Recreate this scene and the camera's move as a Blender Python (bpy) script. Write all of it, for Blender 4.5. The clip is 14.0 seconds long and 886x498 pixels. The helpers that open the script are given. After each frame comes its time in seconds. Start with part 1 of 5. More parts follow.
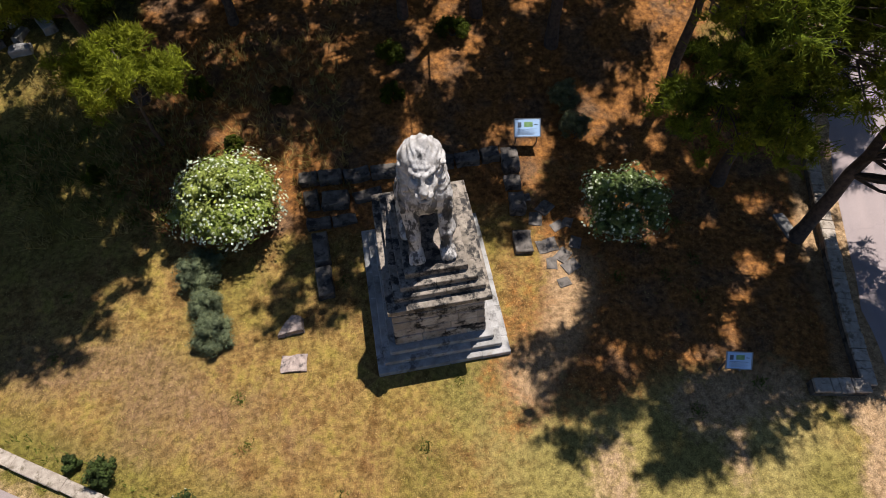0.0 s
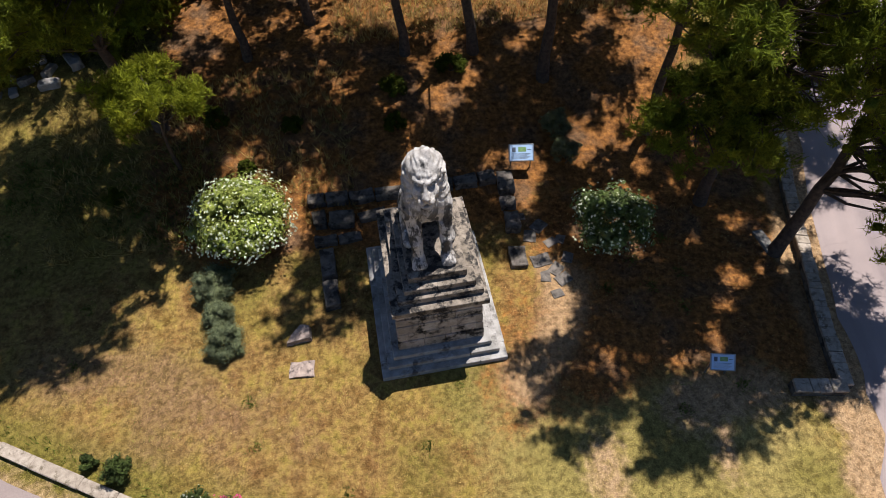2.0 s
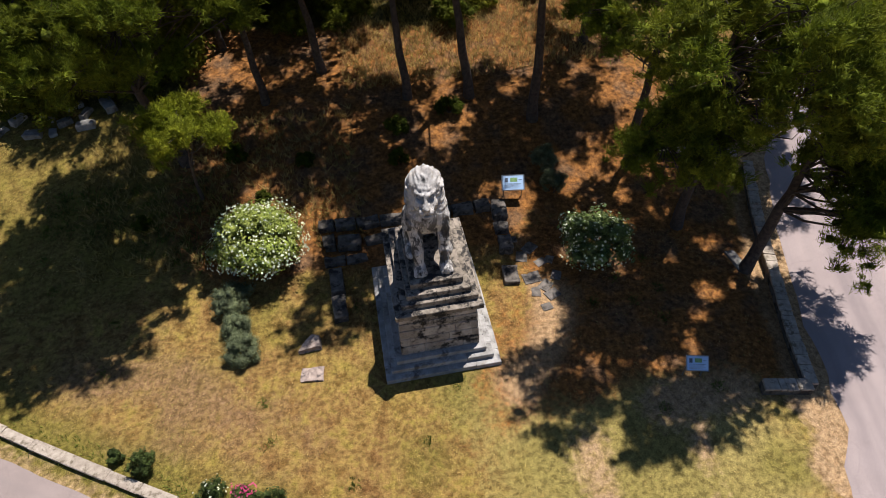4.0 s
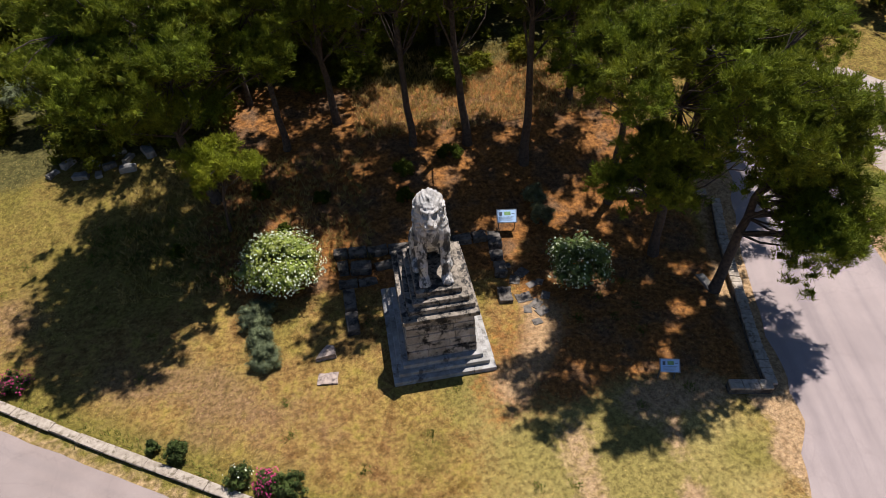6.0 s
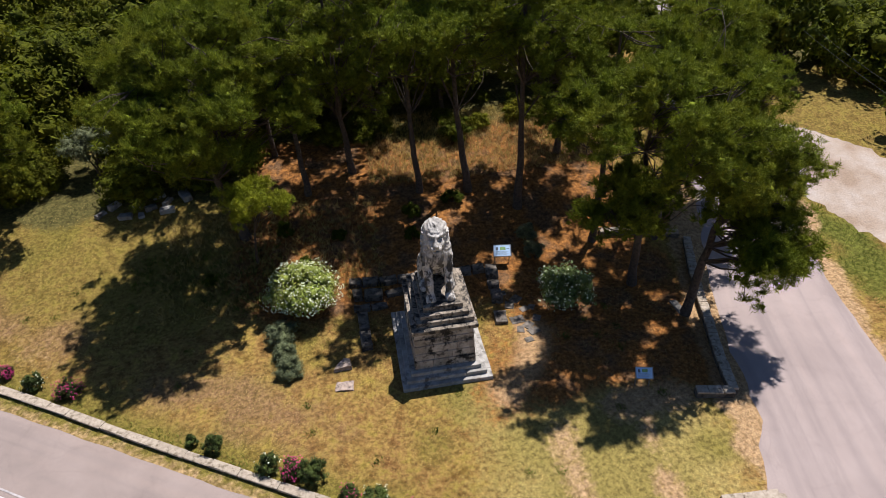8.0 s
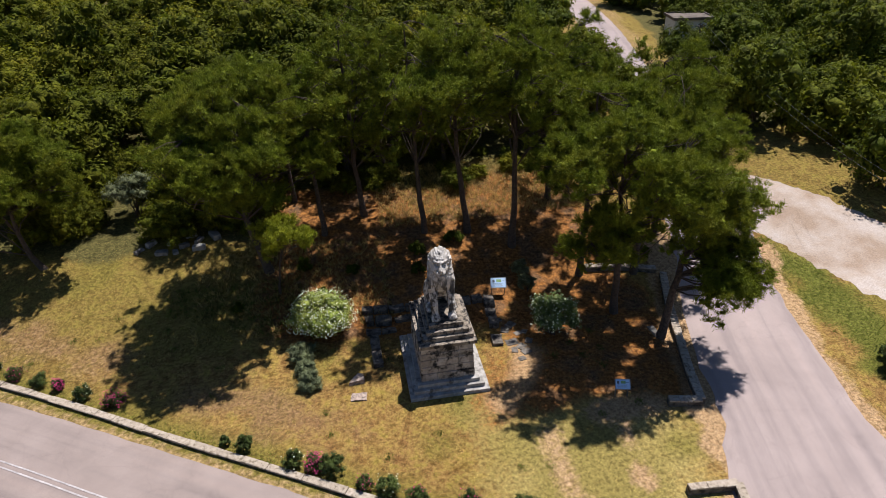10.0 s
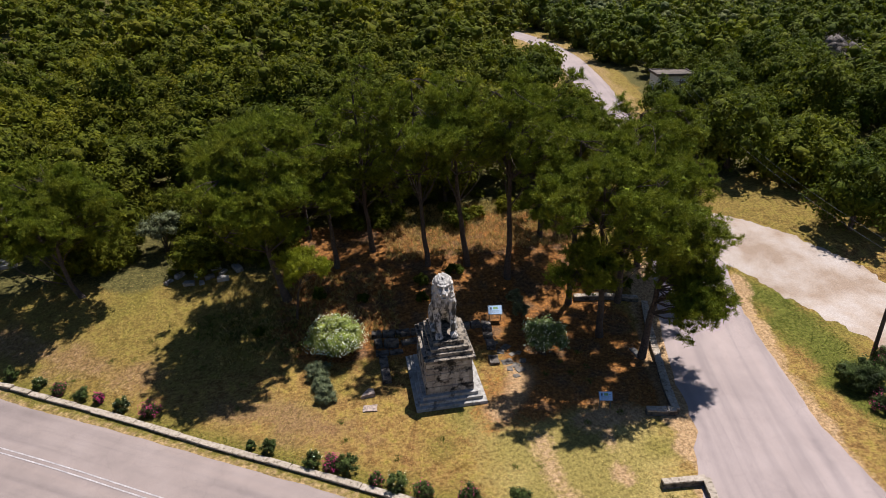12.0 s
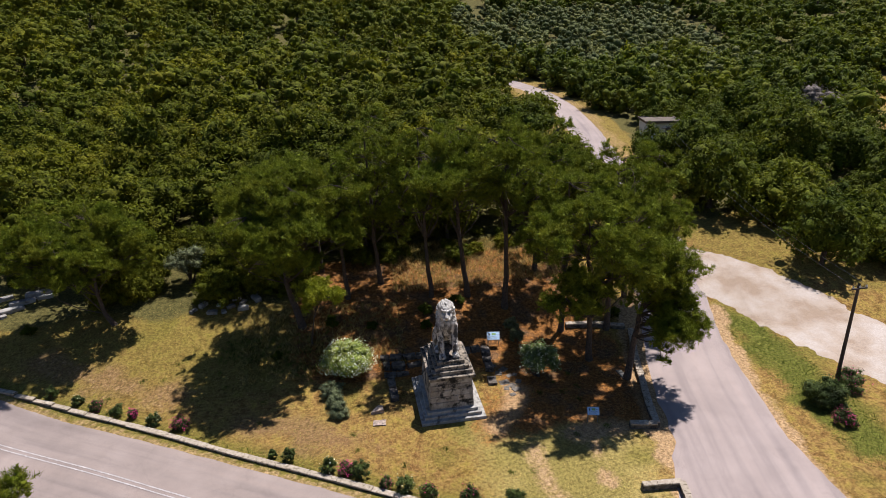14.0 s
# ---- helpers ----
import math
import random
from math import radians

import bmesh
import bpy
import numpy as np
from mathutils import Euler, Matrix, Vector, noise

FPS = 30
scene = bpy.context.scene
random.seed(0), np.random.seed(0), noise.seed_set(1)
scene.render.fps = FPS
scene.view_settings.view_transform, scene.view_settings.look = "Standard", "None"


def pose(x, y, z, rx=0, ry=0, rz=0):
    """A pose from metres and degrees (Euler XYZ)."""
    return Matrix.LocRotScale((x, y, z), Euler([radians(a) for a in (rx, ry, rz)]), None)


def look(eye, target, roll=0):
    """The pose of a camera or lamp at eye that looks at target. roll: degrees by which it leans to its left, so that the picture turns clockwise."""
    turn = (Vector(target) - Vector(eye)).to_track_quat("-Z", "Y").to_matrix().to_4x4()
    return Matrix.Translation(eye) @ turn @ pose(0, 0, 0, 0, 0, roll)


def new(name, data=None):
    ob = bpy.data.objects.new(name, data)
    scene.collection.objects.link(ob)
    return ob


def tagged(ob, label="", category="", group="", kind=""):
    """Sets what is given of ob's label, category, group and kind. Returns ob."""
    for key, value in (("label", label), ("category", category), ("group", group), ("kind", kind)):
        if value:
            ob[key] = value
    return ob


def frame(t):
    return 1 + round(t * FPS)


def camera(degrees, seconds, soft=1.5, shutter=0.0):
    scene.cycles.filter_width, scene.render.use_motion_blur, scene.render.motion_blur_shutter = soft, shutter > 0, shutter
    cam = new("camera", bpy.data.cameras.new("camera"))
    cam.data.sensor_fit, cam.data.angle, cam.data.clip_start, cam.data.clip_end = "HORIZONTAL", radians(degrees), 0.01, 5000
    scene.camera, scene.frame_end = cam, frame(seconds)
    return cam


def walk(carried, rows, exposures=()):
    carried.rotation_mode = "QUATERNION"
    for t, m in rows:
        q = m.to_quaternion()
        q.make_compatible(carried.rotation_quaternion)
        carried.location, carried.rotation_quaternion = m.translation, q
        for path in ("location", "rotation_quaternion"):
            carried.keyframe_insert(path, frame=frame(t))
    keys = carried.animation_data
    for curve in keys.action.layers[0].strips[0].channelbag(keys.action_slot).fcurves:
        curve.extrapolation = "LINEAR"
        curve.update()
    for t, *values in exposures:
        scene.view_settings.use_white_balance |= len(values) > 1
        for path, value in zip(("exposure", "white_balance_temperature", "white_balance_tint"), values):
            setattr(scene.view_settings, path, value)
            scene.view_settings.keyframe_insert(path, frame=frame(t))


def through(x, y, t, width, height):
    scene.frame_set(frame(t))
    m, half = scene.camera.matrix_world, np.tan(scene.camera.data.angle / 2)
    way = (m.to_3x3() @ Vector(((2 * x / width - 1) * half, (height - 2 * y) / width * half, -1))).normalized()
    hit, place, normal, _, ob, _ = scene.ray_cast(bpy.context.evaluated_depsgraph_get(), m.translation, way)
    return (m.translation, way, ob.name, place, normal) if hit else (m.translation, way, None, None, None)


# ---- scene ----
cam = camera(71.0, 14.0, 0.62)
PATH = [
    (0, (1.567, -8.720, 20.984), (2.205, -3.276, 12.620), -3.87),
    (0.5, (1.425, -9.153, 21.072), (2.110, -3.565, 12.807), -3.64),
    (1, (1.317, -9.613, 21.181), (2.042, -3.877, 13.022), -3.49),
    (1.5, (1.227, -10.117, 21.311), (1.990, -4.225, 13.268), -3.41),
    (2, (1.146, -10.678, 21.463), (1.944, -4.623, 13.544), -3.36),
    (2.5, (1.065, -11.304, 21.635), (1.896, -5.080, 13.851), -3.34),
    (3, (0.975, -12.001, 21.826), (1.839, -5.602, 14.190), -3.32),
    (3.5, (0.872, -12.772, 22.035), (1.768, -6.194, 14.557), -3.31),
    (4, (0.752, -13.619, 22.262), (1.680, -6.857, 14.953), -3.29),
    (4.5, (0.611, -14.538, 22.503), (1.572, -7.591, 15.375), -3.26),
    (5, (0.449, -15.528, 22.759), (1.444, -8.395, 15.821), -3.22),
    (5.5, (0.266, -16.581, 23.027), (1.295, -9.265, 16.287), -3.16),
    (6, (0.062, -17.691, 23.305), (1.126, -10.196, 16.770), -3.08),
    (6.5, (-0.161, -18.851, 23.591), (0.939, -11.183, 17.267), -2.99),
    (7, (-0.401, -20.052, 23.884), (0.735, -12.218, 17.774), -2.88),
    (7.5, (-0.655, -21.285, 24.182), (0.516, -13.293, 18.287), -2.77),
    (8, (-0.920, -22.542, 24.484), (0.287, -14.401, 18.802), -2.65),
    (8.5, (-1.193, -23.813, 24.787), (0.049, -15.534, 19.316), -2.54),
    (9, (-1.471, -25.090, 25.091), (-0.195, -16.684, 19.826), -2.42),
    (9.5, (-1.749, -26.366, 25.394), (-0.442, -17.843, 20.329), -2.32),
    (10, (-2.026, -27.634, 25.696), (-0.689, -19.005, 20.822), -2.22),
    (10.5, (-2.299, -28.890, 25.995), (-0.934, -20.164, 21.305), -2.14),
    (11, (-2.565, -30.130, 26.292), (-1.175, -21.317, 21.777), -2.08),
    (11.5, (-2.823, -31.355, 26.587), (-1.412, -22.461, 22.239), -2.03),
    (12, (-3.074, -32.564, 26.879), (-1.643, -23.596, 22.691), -2.00),
    (12.5, (-3.316, -33.762, 27.171), (-1.869, -24.726, 23.138), -1.98),
    (13, (-3.552, -34.956, 27.462), (-2.092, -25.855, 23.582), -1.97),
    (13.5, (-3.786, -36.156, 27.754), (-2.315, -26.992, 24.031), -1.96),
    (14, (-4.020, -37.377, 28.051), (-2.540, -28.150, 24.491), -1.95),
]
walk(cam, [(t, look(eye, target, roll)) for t, eye, target, roll in PATH], [(0.0, 0.56, 5950, 15.5)])

# ---- daylight: a high sun from behind and to the right of the monument, clear sky ----
SUN = Vector((0.325, 0.33, 1.0)).normalized()
world = bpy.data.worlds.new("world")
scene.world = world
world.use_nodes = True
sky = world.node_tree.nodes.new("ShaderNodeTexSky")
sky.sky_type, sky.sun_disc = "NISHITA", False
sky.sun_elevation, sky.sun_rotation = math.asin(SUN.z), math.atan2(SUN.x, SUN.y)
sky.ozone_density, sky.dust_density = 5.0, 0.3
backgr = world.node_tree.nodes["Background"]
backgr.inputs["Strength"].default_value = 0.052
world.node_tree.links.new(sky.outputs["Color"], backgr.inputs["Color"])
sun = new("sun", bpy.data.lights.new("sun", "SUN"))
sun.data.energy, sun.data.angle, sun.data.color = 5.0, radians(0.55), (1.0, 0.94, 0.84)
sun.matrix_world = look(SUN * 60, (0, 0, 0))

# ---- helpers of this scene ----
def softplus(u, s):
    u = np.asarray(u, float)
    return s * np.logaddexp(0.0, u / s)


def ground_z(x, y):
    """Height of the ground: a level lawn, a slope behind the monument, far hills."""
    x, y = np.asarray(x, float), np.asarray(y, float)
    z = 0.25 * softplus(y - 7.5, 1.5) - 0.18 * softplus(y - 24, 4) + 0.12 * softplus(y - 150, 15) - 0.13 * softplus(y - 520, 30)
    z = z + 0.05 * np.sin(x * 0.31 + 1.0) * np.sin(y * 0.27) * np.clip((np.abs(x - 2.4) - 4) / 5, 0, 1)
    return z


def gz(x, y):
    return float(ground_z(x, y))


def mesh_np(name, verts, faces, material=None, smooth=False):
    """A mesh from arrays of vertices and of equal-sided faces."""
    verts, faces = np.asarray(verts, np.float32), np.asarray(faces, np.int32)
    me = bpy.data.meshes.new(name)
    n, k = faces.shape
    me.vertices.add(len(verts))
    me.vertices.foreach_set("co", verts.ravel())
    me.loops.add(n * k)
    me.loops.foreach_set("vertex_index", faces.ravel())
    me.polygons.add(n)
    me.polygons.foreach_set("loop_start", np.arange(0, n * k, k, dtype=np.int32))
    if smooth:
        me.polygons.foreach_set("use_smooth", np.ones(n, bool))
    me.update(calc_edges=True)
    if material:
        me.materials.append(material)
    return me


def mesh_bm(name, bm, material=None, smooth=False):
    me = bpy.data.meshes.new(name)
    bm.to_mesh(me)
    bm.free()
    if smooth:
        me.polygons.foreach_set("use_smooth", np.ones(len(me.polygons), bool))
    if material:
        me.materials.append(material)
    return me


def part(name, data, material, parent, label="", smooth=False, m=None):
    """One mesh object under a thing or a part; data is a bmesh or a mesh."""
    me = mesh_bm(name, data, material, smooth) if isinstance(data, bmesh.types.BMesh) else data
    ob = new(name, me)
    ob.parent = parent
    if m is not None:
        ob.matrix_basis = m
    return tagged(ob, label)


def thing(name, label, category, m=None, group="", kind=""):
    ob = new(name)
    ob.empty_display_size = 0.2
    if m is not None:
        ob.matrix_basis = m
    return tagged(ob, label, category, group, kind)


def box(bm, x0, x1, y0, y1, z0, z1, bevel=0.0, taper=0.0):
    """A box, its top drawn in by taper, its edges bevelled."""
    vs = [bm.verts.new(p) for p in ((x0, y0, z0), (x1, y0, z0), (x1, y1, z0), (x0, y1, z0),
          (x0 + taper, y0 + taper, z1), (x1 - taper, y0 + taper, z1), (x1 - taper, y1 - taper, z1), (x0 + taper, y1 - taper, z1))]
    fs = [bm.faces.new([vs[i] for i in q]) for q in ((3, 2, 1, 0), (4, 5, 6, 7), (0, 1, 5, 4), (1, 2, 6, 5), (2, 3, 7, 6), (3, 0, 4, 7))]
    if bevel:
        edges = {e for f in fs for e in f.edges}
        bmesh.ops.bevel(bm, geom=list(edges), offset=bevel, segments=1, affect="EDGES", profile=0.6)
    return bm


def rough_box(sx, sy, sz, seed, chip=0.03, cuts=2):
    """A worn stone block centred on its base, with uneven faces and chipped edges."""
    rng = np.random.default_rng(seed)
    bm = bmesh.new()
    box(bm, -sx / 2, sx / 2, -sy / 2, sy / 2, 0, sz)
    bmesh.ops.bevel(bm, geom=list(bm.edges), offset=min(sx, sy, sz) * 0.09, segments=1, affect="EDGES")
    bmesh.ops.subdivide_edges(bm, edges=list(bm.edges), cuts=cuts, use_grid_fill=True)
    off = Vector(rng.uniform(-50, 50, 3))
    for v in bm.verts:
        v.co += Vector(noise.noise_vector(v.co * 2.3 + off)) * chip + Vector(noise.noise_vector(v.co * 7 + off)) * chip * 0.35
    return bm


def tube(points, radii, sides=8, cap=True):
    """Vertices and quads of a tapered tube along points."""
    P = [Vector(p) for p in points]
    verts, faces = [], []
    for i, p in enumerate(P):
        d = (P[min(i + 1, len(P) - 1)] - P[max(i - 1, 0)]).normalized()
        a = d.orthogonal().normalized() if i == 0 else (a - d * a.dot(d)).normalized()
        b = d.cross(a)
        for k in range(sides):
            w = 2 * math.pi * k / sides
            verts.append(tuple(p + (a * math.cos(w) + b * math.sin(w)) * radii[i]))
    for i in range(len(P) - 1):
        for k in range(sides):
            j = (k + 1) % sides
            faces.append((i * sides + k, i * sides + j, (i + 1) * sides + j, (i + 1) * sides + k))
    return verts, faces


def joined(pieces):
    """Several (verts, faces) as one."""
    V, F, n = [], [], 0
    for v, f in pieces:
        V.append(np.asarray(v, float).reshape(-1, 3))
        F.append(np.asarray(f, int) + n)
        n += len(V[-1])
    return np.concatenate(V), np.concatenate(F)


def leaf_quads(centres, normals, length, width, rng):
    """Small four-cornered leaves at centres, facing roughly along normals."""
    n = len(centres)
    nrm = normals + rng.normal(0, 0.38, (n, 3))
    nrm /= np.linalg.norm(nrm, axis=1)[:, None] + 1e-9
    a = np.cross(nrm, rng.normal(0, 1, (n, 3)))
    a /= np.linalg.norm(a, axis=1)[:, None] + 1e-9
    b = np.cross(nrm, a)
    L = length * rng.uniform(0.6, 1.3, (n, 1)) / 2
    W = width * rng.uniform(0.6, 1.3, (n, 1)) / 2
    bend = nrm * L * 0.35
    V = np.stack([centres - a * L, centres + b * W + bend, centres + a * L, centres - b * W + bend], 1).reshape(-1, 3)
    return V, np.arange(4 * n).reshape(n, 4)


def lumps(centres, radii, rng):
    """A dense heart for each tuft: a small uneven eight-cornered lump."""
    n = len(centres)
    q = rng.normal(0, 1, (n, 4))
    w, x, y, z = (q / np.linalg.norm(q, axis=1)[:, None]).T
    M = np.stack([1 - 2 * (y * y + z * z), 2 * (x * y - z * w), 2 * (x * z + y * w), 2 * (x * y + z * w), 1 - 2 * (x * x + z * z), 2 * (y * z - x * w),
                  2 * (x * z - y * w), 2 * (y * z + x * w), 1 - 2 * (x * x + y * y)], 1).reshape(n, 3, 3)
    K = np.array([(a, b, c) for c in (-1, 1) for b in (-1, 1) for a in (-1, 1)], float) / math.sqrt(3)
    V = np.einsum("nij,kj->nki", M, K) * (np.asarray(radii, float)[:, None] * rng.uniform(0.7, 1.25, (n, 8)))[:, :, None]
    V = V * np.array([1, 1, 0.8]) + np.asarray(centres, float)[:, None, :]
    Q = np.array([(0, 2, 3, 1), (4, 5, 7, 6), (0, 1, 5, 4), (2, 6, 7, 3), (0, 4, 6, 2), (1, 3, 7, 5)])
    return V.reshape(-1, 3), (np.arange(n)[:, None, None] * 8 + Q).reshape(-1, 4)


def hearts(centres, radii, rng):
    """Rounder dense hearts: uneven twenty-sided lumps; triangles."""
    ball = bmesh.new()
    bmesh.ops.create_icosphere(ball, subdivisions=1, radius=1.0)
    K = np.array([v.co[:] for v in ball.verts])
    Q = np.array([[v.index for v in f.verts] for f in ball.faces])
    ball.free()
    n = len(centres)
    w = rng.uniform(0, 2 * math.pi, n)
    c, s = np.cos(w)[:, None], np.sin(w)[:, None]
    P = np.stack([K[:, 0] * c - K[:, 1] * s, K[:, 0] * s + K[:, 1] * c, np.repeat(K[None, :, 2], n, 0)], 2)
    V = P * (np.asarray(radii, float)[:, None] * rng.uniform(0.75, 1.2, (n, len(K))))[:, :, None] + np.asarray(centres, float)[:, None, :]
    return V.reshape(-1, 3), (np.arange(n)[:, None, None] * len(K) + Q).reshape(-1, 3)


def puffs(centres, radii, per, length, width, rng, flat=0.7, up=0.35, heart=None, lean=0.6, core=0.62):
    """Leaves gathered in round tufts: most on each tuft's skin, some inside, round a dense heart."""
    C = np.repeat(np.asarray(centres, float), per, axis=0)
    R = np.repeat(np.asarray(radii, float), per)[:, None]
    d = rng.normal(0, 1, C.shape)
    d /= np.linalg.norm(d, axis=1)[:, None]
    r = R * rng.uniform(0.35, 1.08, R.shape) ** 0.6
    off = d * r * np.array([1, 1, flat])
    nrm = d + np.array([0, 0, up])
    if heart is not None:
        o = C + off - np.asarray(heart, float)
        nrm = nrm * (1 - lean) + lean * o / (np.linalg.norm(o, axis=1)[:, None] + 1e-6)
    outer = leaf_quads(C + off, nrm, length, width, rng)
    if not core:
        return outer
    return joined([outer, lumps(centres, np.asarray(radii) * core, rng)])


def needle_puffs(centres, radii, per, length, width, rng, core=0.36, sprays=6):
    """Pine needles: each tuft is a handful of sprays, each spray a brush of thin blades; triangles."""
    C0, R0 = np.asarray(centres, float), np.asarray(radii, float)
    D = rng.normal(0, 1, (len(C0), sprays, 3)) + np.array([0, 0, 0.5])
    D /= np.linalg.norm(D, axis=2)[:, :, None]
    S = (C0[:, None] + D * (R0[:, None, None] * rng.uniform(0.45, 0.95, (len(C0), sprays, 1))) * np.array([1, 1, 0.7])).reshape(-1, 3)
    k = max(4, int(per / sprays))
    d = np.repeat(D.reshape(-1, 3), k, axis=0)
    foot = np.repeat(S, k, axis=0) + rng.normal(0, 0.075, (len(S) * k, 3)) + d * rng.uniform(-0.16, 0.10, (len(S) * k, 1))
    aim = d * 0.75 + np.array([0, 0, 0.35]) + rng.normal(0, 0.55, d.shape)
    aim /= np.linalg.norm(aim, axis=1)[:, None]
    side = np.cross(aim, rng.normal(0, 1, aim.shape))
    side /= np.linalg.norm(side, axis=1)[:, None] + 1e-9
    L = length * rng.uniform(0.6, 1.2, (len(d), 1))
    W = width * rng.uniform(0.7, 1.3, (len(d), 1)) / 2
    V = np.stack([foot - side * W, foot + side * W, foot + aim * L], 1).reshape(-1, 3)
    LV, LF = lumps(centres, R0 * core, rng)
    tri = np.concatenate([LF[:, [0, 1, 2]], LF[:, [0, 2, 3]]])
    return joined([(V, np.arange(len(V)).reshape(-1, 3)), (LV, tri)])

# ---- materials ----
def nodes_of(name):
    m = bpy.data.materials.new(name)
    m.use_nodes = True
    t = m.node_tree
    return m, t, t.nodes["Principled BSDF"]


def tex(t, scale, detail=4.0, rough=0.55, kind="ShaderNodeTexNoise", space="Object"):
    n = t.nodes.new(kind)
    n.inputs["Scale"].default_value = scale
    if kind == "ShaderNodeTexNoise":
        n.inputs["Detail"].default_value, n.inputs["Roughness"].default_value = detail, rough
    c = t.nodes.new("ShaderNodeTexCoord") if space == "Object" else t.nodes.new("ShaderNodeNewGeometry")
    t.links.new(c.outputs["Object" if space == "Object" else "Position"], n.inputs["Vector"])
    return n


def ramp(t, fac, stops):
    r = t.nodes.new("ShaderNodeValToRGB")
    while len(r.color_ramp.elements) < len(stops):
        r.color_ramp.elements.new(0.5)
    for e, (p, c) in zip(r.color_ramp.elements, stops):
        e.position, e.color = p, (*c, 1) if len(c) == 3 else c
    t.links.new(fac, r.inputs["Fac"])
    return r.outputs["Color"]


def mix(t, fac, a, b, how="MIX"):
    n = t.nodes.new("ShaderNodeMix")
    n.data_type, n.blend_type = "RGBA", how
    for sock, v in ((n.inputs[0], fac), (n.inputs[6], a), (n.inputs[7], b)):
        if isinstance(v, bpy.types.NodeSocket):
            t.links.new(v, sock)
        else:
            sock.default_value = v if not isinstance(v, tuple) or len(v) == 4 else (*v, 1)
    return n.outputs[2]


def bump(t, b, height, strength, distance):
    n = t.nodes.new("ShaderNodeBump")
    n.inputs["Strength"].default_value, n.inputs["Distance"].default_value = strength, distance
    t.links.new(height, n.inputs["Height"])
    t.links.new(n.outputs["Normal"], b.inputs["Normal"])


def soil_like(name, stops, scale, fine, rough=0.95, depth=0.02):
    """A matt mineral or dusty surface: blotches at one scale, grain at another."""
    m, t, b = nodes_of(name)
    n1, n2 = tex(t, scale, 5, 0.6, space="World"), tex(t, fine, 3, 0.7, space="World")
    col = ramp(t, n1.outputs["Fac"], stops)
    col = mix(t, 0.8, col, ramp(t, n2.outputs["Fac"], [(0.3, (0.55, 0.55, 0.55)), (0.7, (1.0, 1.0, 1.0))]), "MULTIPLY")
    t.links.new(col, b.inputs["Base Color"])
    b.inputs["Roughness"].default_value = rough
    bump(t, b, n2.outputs["Fac"], 0.5, depth)
    return m


def stone_like(name, light, dark, stain, amount=0.5, rough=0.85, per_piece=0.12, lichen=None, zoom=1.0, runs=None):
    """Weathered stone: patches, dark crusts with ragged edges, fine grain."""
    m, t, b = nodes_of(name)
    n1, n2, n3 = tex(t, 1.3 * zoom, 6, 0.62, space="World"), tex(t, 0.9 * zoom, 8, 0.7, space="World"), tex(t, 38, 3, 0.7, space="World")
    col = ramp(t, n1.outputs["Fac"], [(0.35, dark), (0.62, light)])
    crust = ramp(t, n2.outputs["Fac"], [(0.58 - 0.2 * amount, (0, 0, 0)), (0.68 - 0.2 * amount, (1, 1, 1))])
    col = mix(t, crust, col, stain)
    if lichen:
        n4 = tex(t, 2.1, 6, 0.6, space="World")
        col = mix(t, ramp(t, n4.outputs["Fac"], [(0.60, (0, 0, 0)), (0.72, (0.8, 0.8, 0.8))]), col, lichen)
    if runs:
        # black streaks left by running water between two heights of the stone
        c, mp, sep = t.nodes.new("ShaderNodeTexCoord"), t.nodes.new("ShaderNodeMapping"), t.nodes.new("ShaderNodeSeparateXYZ")
        mp.inputs["Scale"].default_value = (3.4, 3.4, 1.3)
        n5 = t.nodes.new("ShaderNodeTexNoise")
        n5.inputs["Scale"].default_value, n5.inputs["Detail"].default_value, n5.inputs["Roughness"].default_value = 1.0, 7, 0.65
        t.links.new(c.outputs["Object"], mp.inputs["Vector"])
        t.links.new(mp.outputs["Vector"], n5.inputs["Vector"])
        t.links.new(c.outputs["Object"], sep.inputs["Vector"])
        lo, hi = runs[0] / 5, runs[1] / 5
        d5 = t.nodes.new("ShaderNodeMath")
        d5.operation, d5.inputs[1].default_value = "DIVIDE", 5.0
        t.links.new(sep.outputs["Z"], d5.inputs[0])
        zone = ramp(t, d5.outputs[0], [(0.0, (0.35, 0.35, 0.35)), (lo, (0.9, 0.9, 0.9)), (hi - 0.1, (0.9, 0.9, 0.9)), (hi + 0.1, (0.28, 0.28, 0.28))])
        streak = ramp(t, n5.outputs["Fac"], [(0.47, (0, 0, 0)), (0.53, (1, 1, 1))])
        col = mix(t, mix(t, 1.0, streak, zone, "MULTIPLY"), col, stain)
    col = mix(t, 0.55, col, ramp(t, n3.outputs["Fac"], [(0.32, (0.62, 0.62, 0.62)), (0.7, (1, 1, 1))]), "MULTIPLY")
    if per_piece:
        o = t.nodes.new("ShaderNodeObjectInfo")
        k = 1 - per_piece * 2
        col = mix(t, 1.0, col, ramp(t, o.outputs["Random"], [(0, (k, k, k * 0.97)), (1, (1, 1, 1))]), "MULTIPLY")
    t.links.new(col, b.inputs["Base Color"])
    b.inputs["Roughness"].default_value = rough
    b.inputs["Specular IOR Level"].default_value = 0.25
    bump(t, b, mix(t, 0.5, n3.outputs["Fac"], n2.outputs["Fac"]), 0.55, 0.03)
    return m


